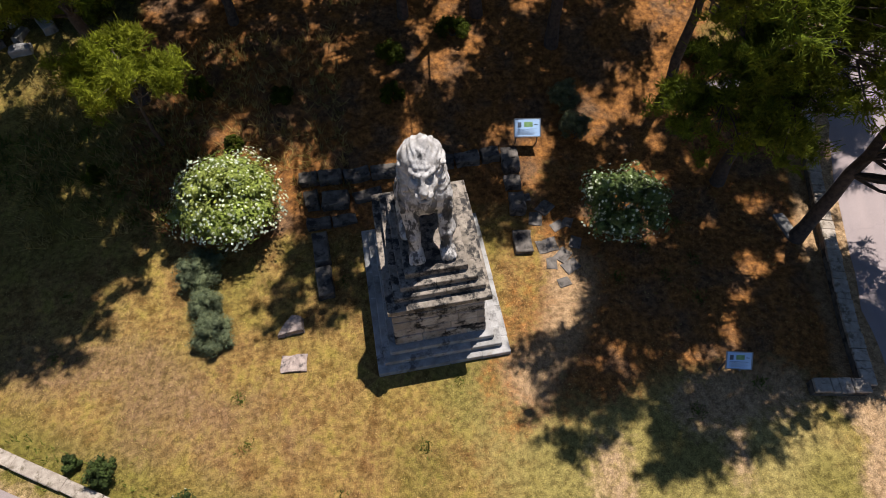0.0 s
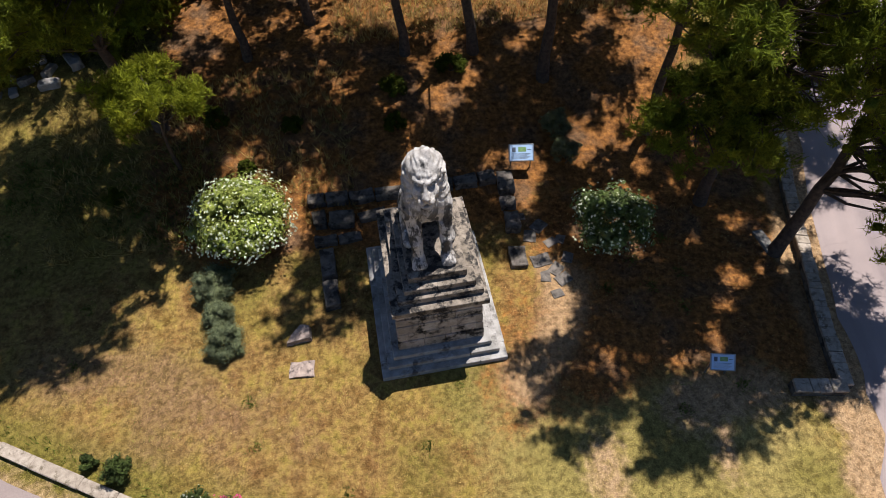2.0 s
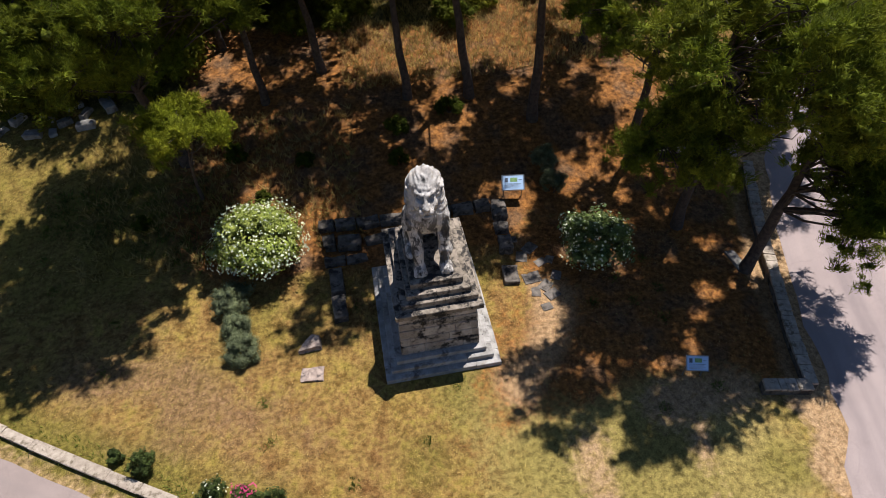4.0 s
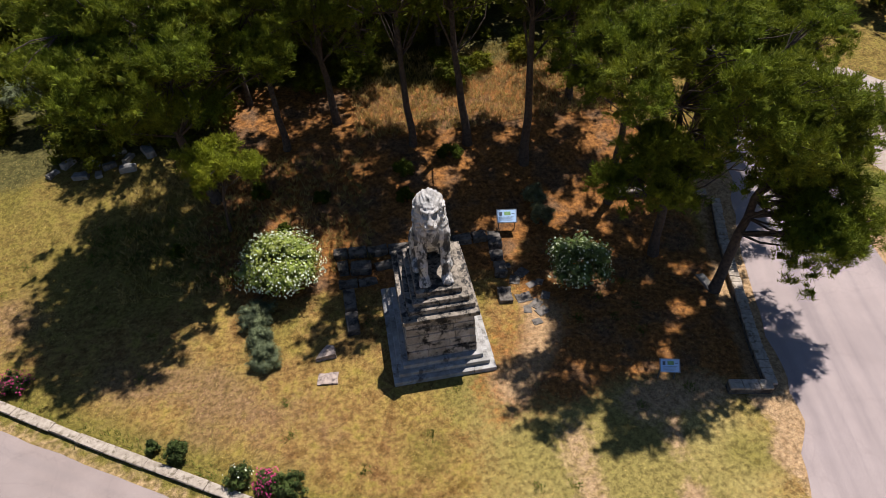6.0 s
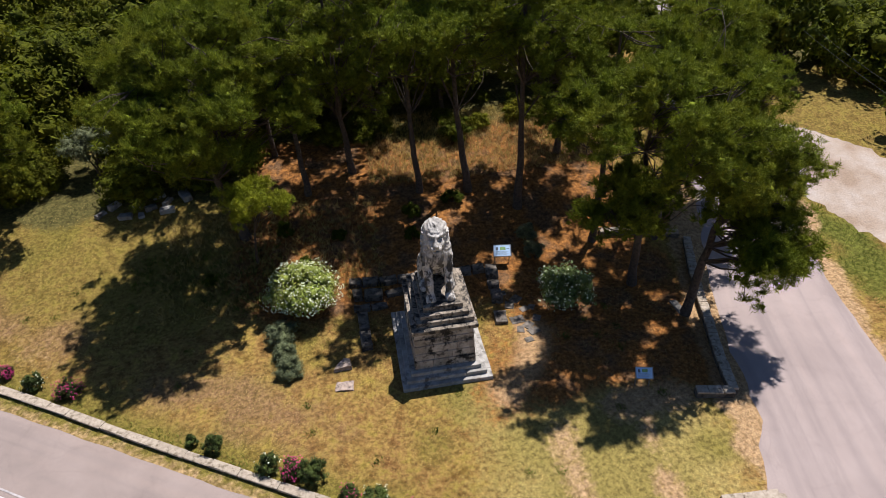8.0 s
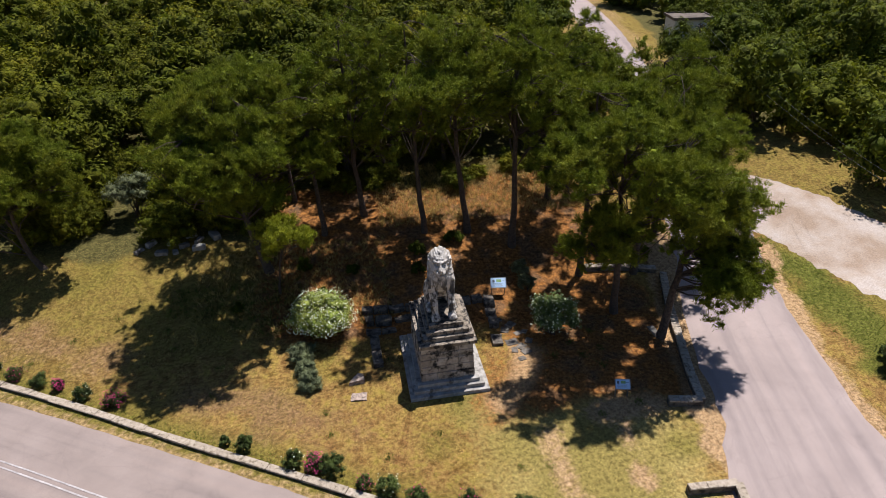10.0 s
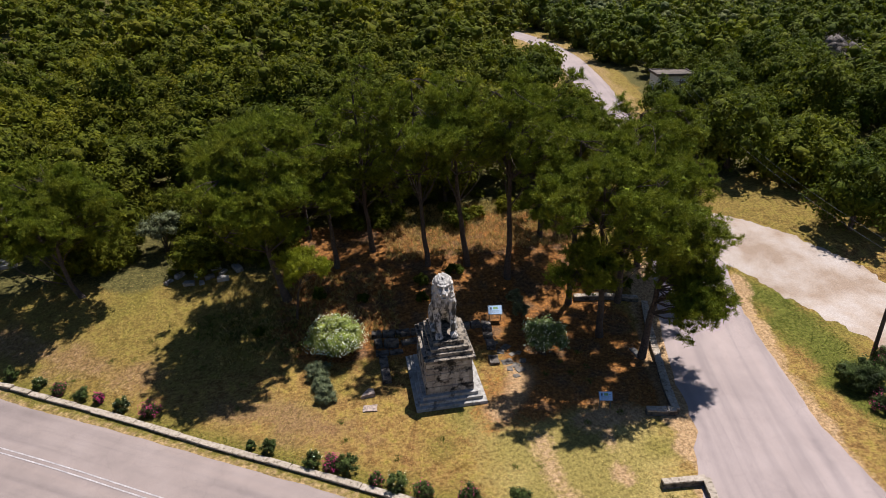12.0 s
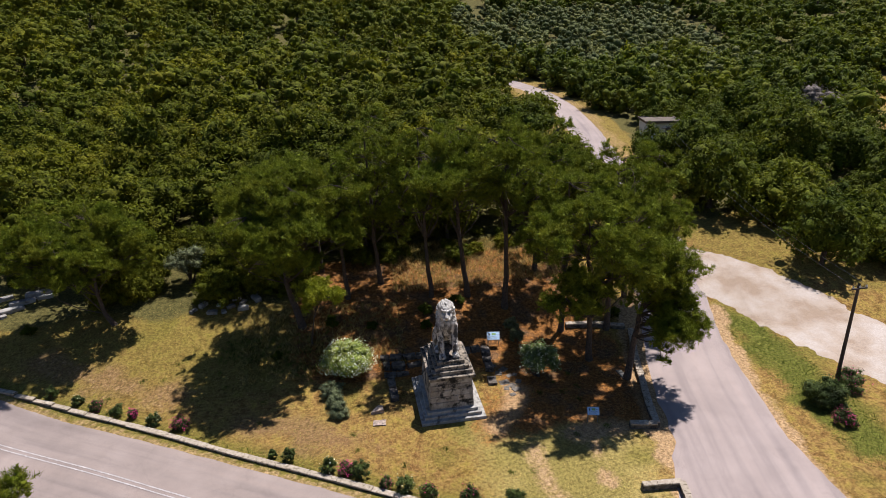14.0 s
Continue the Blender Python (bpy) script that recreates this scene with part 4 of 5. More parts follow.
def in_gap(x, y, z, share=1.0):
    """Whether a spray of needles here would shade one of the sunlit places."""
    h = (z - LIT[:, 2]) / SUN.z
    return bool((np.hypot(x - LIT[:, 0] - SUN.x * h, y - LIT[:, 1] - SUN.y * h) < LIT[:, 3] * share).any())


def crown_clusters(cx, cy, cz, rx, ry, rz, n, seed, size=1.15, low=-0.8, gaps=True):
    """Cluster places over the shell of an uneven crown."""
    n = max(4, int(n * (0.9 if cy < 13 and cx > 0 else 0.74)))
    rng = np.random.default_rng(seed)
    out, tries = [], 0
    while len(out) < n:
        d = rng.normal(0, 1, 3)
        d /= np.linalg.norm(d)
        if d[2] < low:
            continue
        k = rng.uniform(0.35, 0.7) if rng.random() < 0.3 else rng.uniform(0.75, 1.08)
        tries += 1
        if gaps and tries < 20 * n and in_gap(cx + d[0] * rx * k, cy + d[1] * ry * k, cz + d[2] * rz * k):
            continue
        out.append((cx + d[0] * rx * k, cy + d[1] * ry * k, cz + d[2] * rz * k, size * rng.uniform(0.75, 1.35)))
    return out


PINES = [
    # trunk line, lobes of the crown (centre, radii, clusters), trunk radius
    ([(-8.8, 14.5, 0), (-9.8, 14.8, 6), (-9.4, 14.8, 16.5)],
     [(-8.2, 14.2, 12.2, 5.6, 4.8, 4.6, 112), (-4.2, 12.8, 10.4, 1.7, 1.7, 1.6, 8), (-8.6, 11.4, 9.0, 2.4, 2.0, 1.4, 8), (-9.8, 12.2, 14.2, 3.8, 3.4, 2.4, 44), (-10.4, 9.2, 12.6, 4.2, 2.6, 1.8, 52)], 0.36),
    ([(3.4, 17.0, 0), (3.1, 17.3, 8), (2.8, 17.6, 18.5)], [(2.8, 14.4, 16.0, 4.2, 4.2, 3.6, 44), (3.2, 10.4, 15.6, 3.0, 2.2, 1.8, 14), (2.8, 17.4, 13.0, 2.4, 2.2, 2.4, 12), (4.2, 19.6, 12.4, 3.0, 2.4, 2.4, 22)], 0.26),
    ([(6.9, 16.5, 0), (6.3, 17.0, 8), (6.0, 17.4, 18)], [(6.5, 13.8, 15.8, 4.0, 4.0, 3.4, 42), (6.0, 17.2, 12.6, 2.2, 2.0, 2.4, 10), (6.8, 20.2, 12.6, 2.2, 2.0, 2.0, 12)], 0.30),
    ([(10.0, 14.2, 0), (10.2, 14.6, 8), (10.3, 14.8, 18)], [(10.4, 13.8, 15.2, 3.8, 3.6, 3.8, 44), (10.4, 15.0, 11.6, 2.6, 2.2, 2.2, 12), (12.8, 16.8, 12.8, 3.0, 2.8, 2.4, 26)], 0.30),
    ([(14.15, 10.3, 0), (14.35, 10.5, 4), (14.6, 10.5, 9), (14.4, 10.2, 14.5)], [(14.8, 9.4, 12.4, 4.4, 3.8, 3.6, 40), (12.0, 8.6, 9.4, 2.0, 2.0, 1.5, 7)], 0.27),
    ([(15.2, 6.0, 0), (14.6, 5.2, 6), (13.9, 4.6, 13.5)], [(14.2, 3.4, 12.2, 4.3, 4.4, 2.8, 46), (15.0, 4.0, 8.6, 3.4, 3.0, 1.8, 18), (13.4, 4.8, 7.4, 2.8, 2.6, 1.5, 15), (16.4, 5.2, 7.8, 2.6, 2.4, 1.5, 8)], 0.28),
    ([(17.0, 2.7, 0), (17.5, 2.9, 3.6), (18.1, 3.0, 7.4), (18.8, 2.6, 10.8)],
     [(18.9, 2.4, 9.6, 2.3, 2.4, 2.4, 34), (19.2, -0.2, 5.6, 1.4, 1.3, 1.4, 20), (19.9, 2.0, 6.6, 1.3, 1.5, 1.5, 20), (16.9, 1.6, 10.2, 2.0, 2.4, 1.8, 18)], 0.30),
    ([(18.3, 9.8, 0), (18.6, 10.2, 7), (18.8, 10.4, 15)], [(18.6, 9.8, 12.4, 4.2, 3.8, 3.8, 38), (19.0, 8.6, 8.6, 2.8, 2.2, 1.6, 9), (21.2, 9.2, 10.8, 2.4, 2.4, 2.6, 20), (23.0, 10.4, 9.8, 2.2, 2.4, 2.0, 14)], 0.28),
    ([(22.0, 14.0, 0), (21.8, 14.6, 7), (21.4, 15.0, 15)], [(21.8, 14.6, 12.4, 4.2, 3.8, 4.4, 42), (24.6, 14.0, 11.4, 2.6, 2.6, 2.6, 16), (25.0, 12.0, 9.4, 2.0, 2.0, 1.8, 8)], 0.26),
    ([(-25.5, 17.6, 0), (-26.4, 17.8, 3.5), (-27.0, 18.0, 10.5)], [(-27.4, 17.6, 10.0, 5.8, 4.6, 3.2, 130)], 0.30),
    ([(-12.2, 21.4, 0), (-12.4, 21.6, 5), (-12.6, 21.8, 12.5)], [(-12.4, 21.4, 9.4, 4.0, 3.6, 3.8, 36)], 0.26),
    ([(-12.6, 27.5, 0), (-12.6, 27.6, 5), (-12.6, 27.8, 12.5)], [(-12.4, 27.2, 10.0, 4.2, 3.6, 3.8, 30)], 0.26),
    ([(-1.2, 20.0, 0), (-1.6, 20.2, 7), (-1.8, 20.4, 18.5)], [(-1.6, 20.2, 14.6, 4.0, 3.8, 5.0, 38), (-1.2, 17.6, 10.0, 2.6, 2.0, 1.6, 7), (0.6, 20.6, 10.2, 2.4, 2.0, 2.2, 14)], 0.28),
    ([(14.6, 19.5, 0), (14.8, 20, 8), (15, 20.4, 16.5)], [(15.2, 20.2, 13.4, 3.6, 3.6, 4.4, 34), (12.0, 19.8, 12.4, 2.4, 2.2, 2.0, 14), (16.2, 16.8, 13.2, 2.6, 2.4, 2.0, 18)], 0.26),
    ([(-4.6, 18.0, 0), (-4.8, 18.4, 7), (-5, 18.6, 15.5)], [(-4.8, 18.6, 12.8, 3.2, 3.2, 4.0, 28)], 0.24),
    ([(-7.0, 23.0, 0), (-7.1, 23.2, 6), (-7.2, 23.4, 13.5)], [(-7.2, 23.2, 10.6, 3.4, 3.2, 4.4, 34)], 0.24),
    ([(1.2, 25.6, 0), (1.0, 25.8, 6), (0.8, 26.0, 14.5)], [(0.8, 26.0, 11.4, 3.6, 3.2, 4.6, 36)], 0.24),
    ([(18.6, 24.0, 0), (18.7, 24.2, 6), (18.8, 24.6, 14.5)], [(18.8, 24.4, 11.2, 3.6, 3.4, 4.8, 36)], 0.24),
    ([(8.4, 28.6, 0), (8.3, 28.8, 6), (8.2, 29.0, 14)], [(8.2, 28.8, 11.0, 3.6, 3.2, 4.4, 34)], 0.24),
    ([(25.6, 26.0, 0), (25.5, 26.2, 5), (25.2, 26.4, 12)], [(25.2, 26.4, 9.6, 3.2, 3.2, 3.8, 28)], 0.22),
    ([(-24.0, -9.5, 0), (-24.1, -9.6, 2.5), (-24.2, -9.7, 6.5)], [(-23.9, -9.6, 5.2, 2.4, 2.2, 2.2, 20)], 0.16),
]
for i, (trunk, lobes, rad) in enumerate(PINES):
    spots = [c for j, (cx, cy, cz, rx, ry, rz, n) in enumerate(lobes) for c in crown_clusters(cx, cy, cz, rx, ry, rz, n, 100 + 10 * i + j)]
    pine(trunk, spots, rad, 200 + i, "tall pine with dark trunk and yellow-green clumped crown", 230 if trunk[0][0] < -25 else 190 if trunk[0][0] < -8 and trunk[0][1] < 15 else 156 if trunk[0][1] < 20 else 90)
# a low bough of the tall left pine; the slender trunk is added to carry it
pine([(-8.1, 12.2, 0), (-7.7, 11.2, 3.2), (-6.9, 9.9, 7.0)], crown_clusters(-6.8, 9.6, 7.0, 1.75, 1.5, 1.6, 24, 90, 0.75, -0.8, False), 0.12, 91,
     "lime-green low bough of the tall left pine, on an added slender trunk", 230, M_PINE_LIME, (0.24, 0.042), gaps=False)


def crown_template(seed, tufts, per, leaf, width, core=0.8):
    """One broad crown of unit radius on its base: round tufts of three-cornered leaves over an uneven dome, each round a dense heart."""
    rng = np.random.default_rng(seed)
    dz = 1 - 1.25 * (np.arange(tufts) + 0.5) / tufts
    w = np.arange(tufts) * 2.39996 + rng.uniform(0, 6)
    d = np.stack([np.sqrt(1 - dz ** 2) * np.cos(w), np.sqrt(1 - dz ** 2) * np.sin(w), dz], 1) + rng.normal(0, 0.13, (tufts, 3))
    C = d * rng.uniform(0.55, 0.86, (tufts, 1)) + np.array([0, 0, 0.66])
    R = rng.uniform(0.19, 0.38, tufts)
    C, R = np.r_[C, [(0, 0, 0.7), (0.2, -0.1, 0.5), (-0.2, 0.1, 0.5)]], np.r_[R, 0.55, 0.5, 0.5]
    V, F = puffs(C, R, per, leaf, width, rng, 0.95, 0.35, (0, 0, 0.3), 0.2, 0)
    V = V.reshape(-1, 4, 3)[:, :3].reshape(-1, 3)
    return joined([(V, np.arange(len(V)).reshape(-1, 3)), hearts(C, R * core, rng)])


def scatter_crowns(name, places, templates, material, label, category, seed):
    """Many far crowns as one mesh, each with its own tint. places: rows of x, y, z, radius, height factor."""
    rng = np.random.default_rng(seed)
    VV, FF, TT, n = [], [], [], 0
    for x, y, z, r, h in places:
        V, F = templates[rng.integers(len(templates))]
        w = rng.uniform(0, 2 * math.pi)
        c, s = math.cos(w), math.sin(w)
        W = np.stack([(V[:, 0] * c - V[:, 1] * s) * r + x, (V[:, 0] * s + V[:, 1] * c) * r * rng.uniform(0.85, 1.15) + y, V[:, 2] * r * h + z], 1)
        VV.append(W.astype(np.float32))
        FF.append(F + n)
        TT.append(np.full(len(W), np.clip(rng.normal(0.5, 0.24), 0, 1), np.float32))
        n += len(W)
    stems = [tube([(x, y, gz(x, y) - 0.4), (x + rng.normal(0, 0.2), y, z + 0.9 * r)], (0.07 * r, 0.04 * r), 5) for x, y, z, r, h in places]
    TV, TF = joined(stems)
    tagged(new(name + "_trunks", mesh_np(name + "_trunks", TV, TF, M_BARK, True)), "brown trunks of the " + name.replace("_", " "), "trunks", kind="stuff")
    me = mesh_np(name, np.concatenate(VV), np.concatenate(FF), material, True)
    me.attributes.new("tint", "FLOAT", "POINT").data.foreach_set("value", np.concatenate(TT))
    return tagged(new(name, me), label, category, kind="stuff")


def jittered(x0, x1, y0, y1, gap, seed):
    rng = np.random.default_rng(seed)
    xs, ys = np.meshgrid(np.arange(x0, x1, gap), np.arange(y0, y1, gap))
    p = np.stack([xs.ravel(), ys.ravel()], 1) + rng.uniform(-0.56, 0.56, (xs.size, 2)) * gap
    return p, rng


def woods(name, x0, x1, y0, y1, gap, keep, r, h, templates, material, label, seed, sink=0.9):
    p, rng = jittered(x0, x1, y0, y1, gap, seed)
    p = p[keep(p[:, 0], p[:, 1])]
    rad = rng.uniform(*r, len(p))
    z = ground_z(p[:, 0], p[:, 1])
    places = np.c_[p, z + rng.uniform(min(0.0, sink), max(0.0, sink), len(p)) * rad * 1.1, rad, rng.uniform(*h, len(p))]
    return scatter_crowns(name, places, templates, material, label, "woods", seed)


T_NEAR = [crown_template(300 + i, 32, 72, 0.125, 0.105, 0.54) for i in range(5)]
T_FAR = [crown_template(320 + i, 16, 26, 0.18, 0.15, 0.62) for i in range(5)]
T_MID = [crown_template(360 + i, 30, 92, 0.115, 0.09, 0.5) for i in range(4)]
T_OLIVE = [crown_template(340 + i, 10, 20, 0.22, 0.15, 0.8) for i in range(4)]


def off_roads(x, y, d=6.5):
    return np.minimum(near_line(x, y, SIDE_ROAD), near_line(x, y, GRAVEL_ROAD)) > d


def behind_left(x, y):
    front = np.where(x < -9, 21.6 + 0.06 * (-9 - x), 27.0)
    return (y > front) & (x > -0.85 * y - 25) & off_roads(x, y, 6) & ((np.abs(x + 19) > 5.4) | (y > 30))


def right_side(x, y):
    clear = (near_line(x, y, FIELD) > 10) & (np.hypot(x - 49.8, y - 58.5) > 7.0) & (near_line(x, y, [(43, 64), (46, 76)]) > 5.5) & (near_line(x, y, [(35.5, 23.5), (42, 18.5)]) > 4.0)
    return (x > near_road(y) + 5) & off_roads(x, y, 6.6) & clear & (y > 13 - 0.35 * (x - 42)) & (x < 1.1 * y + 40)


def near_road(y):
    """Where the side road runs, by its distance up the slope."""
    r = np.array(SIDE_ROAD)
    return np.interp(y, r[:, 1], r[:, 0])


woods("near_woods", -90, 40, 20, 72, 5.5, lambda x, y: behind_left(x, y) & (x < near_road(y) - np.where(y > 40, 10, 4)), (3.2, 5.2), (0.85, 1.1), T_NEAR, M_OAK, "dense green broadleaf wood on the hillside", 41, 0.6)
woods("undergrowth", -12, 22, 19.5, 29, 2.9, lambda x, y: (y > 23.6 + 1.6 * np.sin(x * 0.7) - 0.12 * np.abs(x - 6)) & (x < near_road(y) - 4.5), (0.8, 1.7), (0.7, 1.0), T_MID[:2], M_OAK, "low dark undergrowth below the pines", 46, -0.4)
woods("edge_scrub", -27, -10.5, 20.6, 30.5, 2.3, lambda x, y: (np.abs(x + 20.4) > 2.4) | (y > 26.5), (1.4, 2.6), (0.8, 1.2), T_MID, M_OAK, "green scrub along the edge of the wood", 48, -0.4)
woods("far_woods", -230, 60, 72, 300, 9.9, lambda x, y: off_roads(x, y, 5) & (x < np.where(y < 110, near_road(y) - 10, 33 + 0.02 * y)) & (x > -0.75 * y - 30), (4.2, 7.4), (0.75, 1.0), T_FAR, M_OAK, "dense green broadleaf wood on the far hill", 42, 0.5)
woods("right_woods", 34, 78, 8, 66, 5.2, right_side, (2.4, 5.6), (0.9, 1.2), T_MID, M_BROAD, "deep green broadleaf trees and scrub beside the track", 43, -0.5)
woods("far_right_woods", 34, 190, 8, 130, 6.8, lambda x, y: right_side(x, y) & ((x > 77) | (y > 65)) & (np.hypot(x - 84, y - 64) > 7), (3.0, 6.2), (0.85, 1.1), T_FAR, M_BROAD, "deep green broadleaf trees on the far slope", 45, -0.3)
woods("olive_grove", 42, 128, 108, 214, 6.0, lambda x, y: off_roads(x, y, 6) & (x < 108 + 0.25 * (y - 120)), (3.0, 4.2), (0.75, 0.95), T_OLIVE, M_OLIVE, "close rows of grey-green olive trees on the far slope", 44, 0.1)
woods("hill_woods", 40, 330, 122, 300, 12.2, lambda x, y: ((y > 214) | (x > 112 + 0.25 * (y - 120))) & (x < 1.3 * y + 60) & (np.hypot((x - 150) / 1.6, y - 216) > 12), (4.6, 7.6), (0.7, 0.95), T_FAR, M_BROAD, "deep green wood on the far hill", 47, -0.4)

# ---- low walls ----
def low_wall(name, pts, width, height, label, piece, seed, material=None, overhang=0.03):
    """A low masonry wall along a line: a body, and capstones one by one on top."""
    rng = random.Random(seed)
    body_bm = bmesh.new()
    wall = None
    caps = []
    for (ax, ay), (bx, by) in zip(pts[:-1], pts[1:]):
        L = math.hypot(bx - ax, by - ay)
        ang = math.atan2(by - ay, bx - ax)
        n = max(1, round(L / piece))
        cuts = [0] + [L * (i + rng.uniform(-0.25, 0.25)) / n for i in range(1, n)] + [L]
        for p, q in zip(cuts[:-1], cuts[1:]):
            mx, my = ax + math.cos(ang) * (p + q) / 2, ay + math.sin(ang) * (p + q) / 2
            z = gz(mx, my)
            m = Matrix.Translation((mx, my, z)) @ Matrix.Rotation(ang, 4, "Z")
            tmp = bmesh.new()
            box(tmp, -(q - p) / 2 - 0.01, (q - p) / 2 + 0.01, -width / 2 + overhang, width / 2 - overhang, -0.3, height - 0.11)
            bmesh.ops.transform(tmp, matrix=m, verts=list(tmp.verts))
            me = bpy.data.meshes.new("tmp")
            tmp.to_mesh(me)
            body_bm.from_mesh(me)
            tmp.free()
            bpy.data.meshes.remove(me)
            caps.append((m, q - p))
    wall = new(name, mesh_bm(name, body_bm, M_ANCIENT))
    tagged(wall, label, "wall", kind="structure")
    for k, (m, L) in enumerate(caps):
        bm = bmesh.new()
        w = width / 2 + rng.uniform(-0.015, 0.02)
        box(bm, -L / 2 + 0.008, L / 2 - 0.008, -w, w, height - 0.12, height + rng.uniform(-0.012, 0.012), 0.022)
        for v in bm.verts:
            v.co += Vector((rng.uniform(-1, 1), rng.uniform(-1, 1), rng.uniform(-1, 1))) * 0.012
        part("capstone", bm, material or M_WALL, wall, m=m)
    return wall


low_wall("wall_front", FRONT_WALL, 0.42, 0.22, "low pale stone wall along the road verge", 1.9, 21)
low_wall("wall_side", [(14.5, -3.22), (16.34, -3.58), (16.92, -1.25), (17.56, 0.75), (18.26, 3.0), (19.16, 5.8), (20.3, 9.0)], 0.5, 0.45, "low weathered stone wall beside the side road", 0.45, 22)
low_wall("wall_back", [(20.0, 9.6), (17.4, 10.4), (14.8, 10.7)], 0.5, 0.4, "low ruined stone wall under the pines", 0.7, 23)
low_wall("wall_corner", [(12.5, -9.1), (15.0, -9.3), (14.75, -10.4), (13.9, -13.0)], 0.42, 0.45, "low pale stone corner wall by the road", 1.0, 24)


# ---- ancient foundation blocks round the monument, loose stones ----
def stone(name, x, y, sx, sy, sz, turn, seed, material, label, category, group="", chip=0.05, sink=0.1):
    bm = rough_box(sx, sy, sz, seed, chip)
    ob = new(name, mesh_bm(name, bm, material))
    ob.matrix_basis = pose(x, y, gz(x, y) - sink, 0, 0, turn)
    return tagged(ob, label, category, group)


BLOCKS = [(-1.62, 4.15, 0.62, 1.30, 0.48, 3), (-1.65, 5.72, 0.62, 1.45, 0.5, 2), (-1.85, 8.08, 0.55, 0.85, 0.5, 2), (-0.88, 7.92, 1.1, 0.75, 0.5, -4), (-1.65, 7.0, 0.95, 0.5, 0.35, 0),
          (-0.6, 6.98, 1.0, 0.5, 0.3, 4), (-1.9, 9.15, 0.8, 0.6, 0.45, 0), (-0.95, 9.1, 1.0, 0.6, 0.45, -2), (0.15, 9.0, 1.1, 0.6, 0.45, 1), (1.35, 8.95, 1.15, 0.6, 0.42, -2),
          (2.6, 8.95, 1.2, 0.6, 0.42, 2), (3.8, 8.95, 1.1, 0.6, 0.45, -2), (4.95, 8.95, 1.05, 0.6, 0.45, 1), (5.95, 8.95, 0.8, 0.62, 0.45, 0), (6.75, 8.5, 0.72, 1.15, 0.5, -6),
          (6.62, 7.45, 0.70, 0.55, 0.42, -4), (6.55, 6.35, 0.68, 0.95, 0.5, -3), (6.35, 4.55, 0.75, 1.05, 0.32, -6), (0.5, 7.95, 1.2, 0.55, 0.32, 2)]
for i, (x, y, sx, sy, sz, a) in enumerate(BLOCKS):
    stone("foundation_block", x, y, sx, sy, sz, a, 500 + i, M_ANCIENT, "grey weathered ancient foundation block on the forest floor", "stone block", "ancient foundation blocks", 0.075)
M_FLAG = stone_like("worn_flagstone", (0.28, 0.24, 0.20), (0.15, 0.13, 0.11), (0.10, 0.085, 0.07), 0.35, 0.9, 0.18, None, 3.0)
FLAGS = [(6.95, 6.7, 0.45), (7.68, 6.05, 0.62), (7.15, 5.59, 0.6), (7.94, 5.1, 0.5), (8.4, 5.2, 0.45), (7.31, 4.25, 0.75), (7.79, 3.7, 0.6), (7.25, 3.4, 0.5), (7.95, 3.15, 0.6), (8.45, 4.2, 0.5), (7.5, 2.5, 0.45)]
for i, (x, y, s) in enumerate(FLAGS):
    stone("flagstone", x, y, s * 1.1, s * 0.86, 0.12, 37 * i % 90, 540 + i, M_FLAG, "flat grey flagstone half sunk in the ground", "flagstone", "flagstones of the path", 0.045, 0.085)


def wedge_stone():
    bm = bmesh.new()
    low = [(-0.55, -0.28), (0.45, -0.36), (0.52, 0.25), (0.22, 0.42), (-0.1, 0.25)]
    vs = [bm.verts.new((x, y, 0)) for x, y in low] + [bm.verts.new((x * 0.92, y * 0.92, 0.32 + 0.05 * x)) for x, y in low]
    n = len(low)
    bm.faces.new(vs[:n][::-1])
    bm.faces.new(vs[n:])
    for i in range(n):
        bm.faces.new((vs[i], vs[(i + 1) % n], vs[n + (i + 1) % n], vs[n + i]))
    bmesh.ops.triangulate(bm, faces=list(bm.faces))
    bmesh.ops.subdivide_edges(bm, edges=list(bm.edges), cuts=3)
    for v in bm.verts:
        v.co += Vector(noise.noise_vector(v.co * 4)) * 0.035
    return bm


M_SPECKLED = stone_like("speckled_stone", (0.46, 0.36, 0.29), (0.25, 0.19, 0.155), (0.10, 0.08, 0.07), 0.3, 0.9, 0, None, 5.0)
ob = new("carved_stone", mesh_bm("carved_stone", wedge_stone(), M_SPECKLED))
ob.matrix_basis = pose(-3.05, 2.55, -0.04, 0, 0, 8)
tagged(ob, "wedge-shaped grey stone lying on the dry lawn", "stone")
stone("flat_stone", -3.02, 1.08, 0.95, 0.66, 0.1, -6, 561, M_SPECKLED, "flat speckled stone slab sunk in the lawn", "stone", "", 0.07, 0.03)
stone("white_slab", 16.9, 3.3, 0.45, 1.2, 0.22, 5, 562, M_FRAGMENT, "pale marble slab lying under the pines", "stone slab", "", 0.05)
rng = random.Random(7)
for i, (x, y, s) in enumerate(((-13.3, 19.3, 1.2), (-14.5, 18.9, 0.9), (-14.4, 18.0, 1.0), (-15.2, 19.7, 0.9), (-15.6, 18.5, 0.8), (-16.6, 18.9, 0.7), (-17.2, 17.9, 0.9), (-18.2, 19.1, 0.9), (-19.0, 18.4, 0.8), (-16.2, 17.9, 0.6))):
    stone("marble_fragment", x, y, s, s * rng.uniform(0.45, 0.7), s * rng.uniform(0.35, 0.5), rng.uniform(0, 180), 570 + i, M_FRAGMENT, "broken white marble block in the grass", "marble fragment", "marble fragments", 0.07)
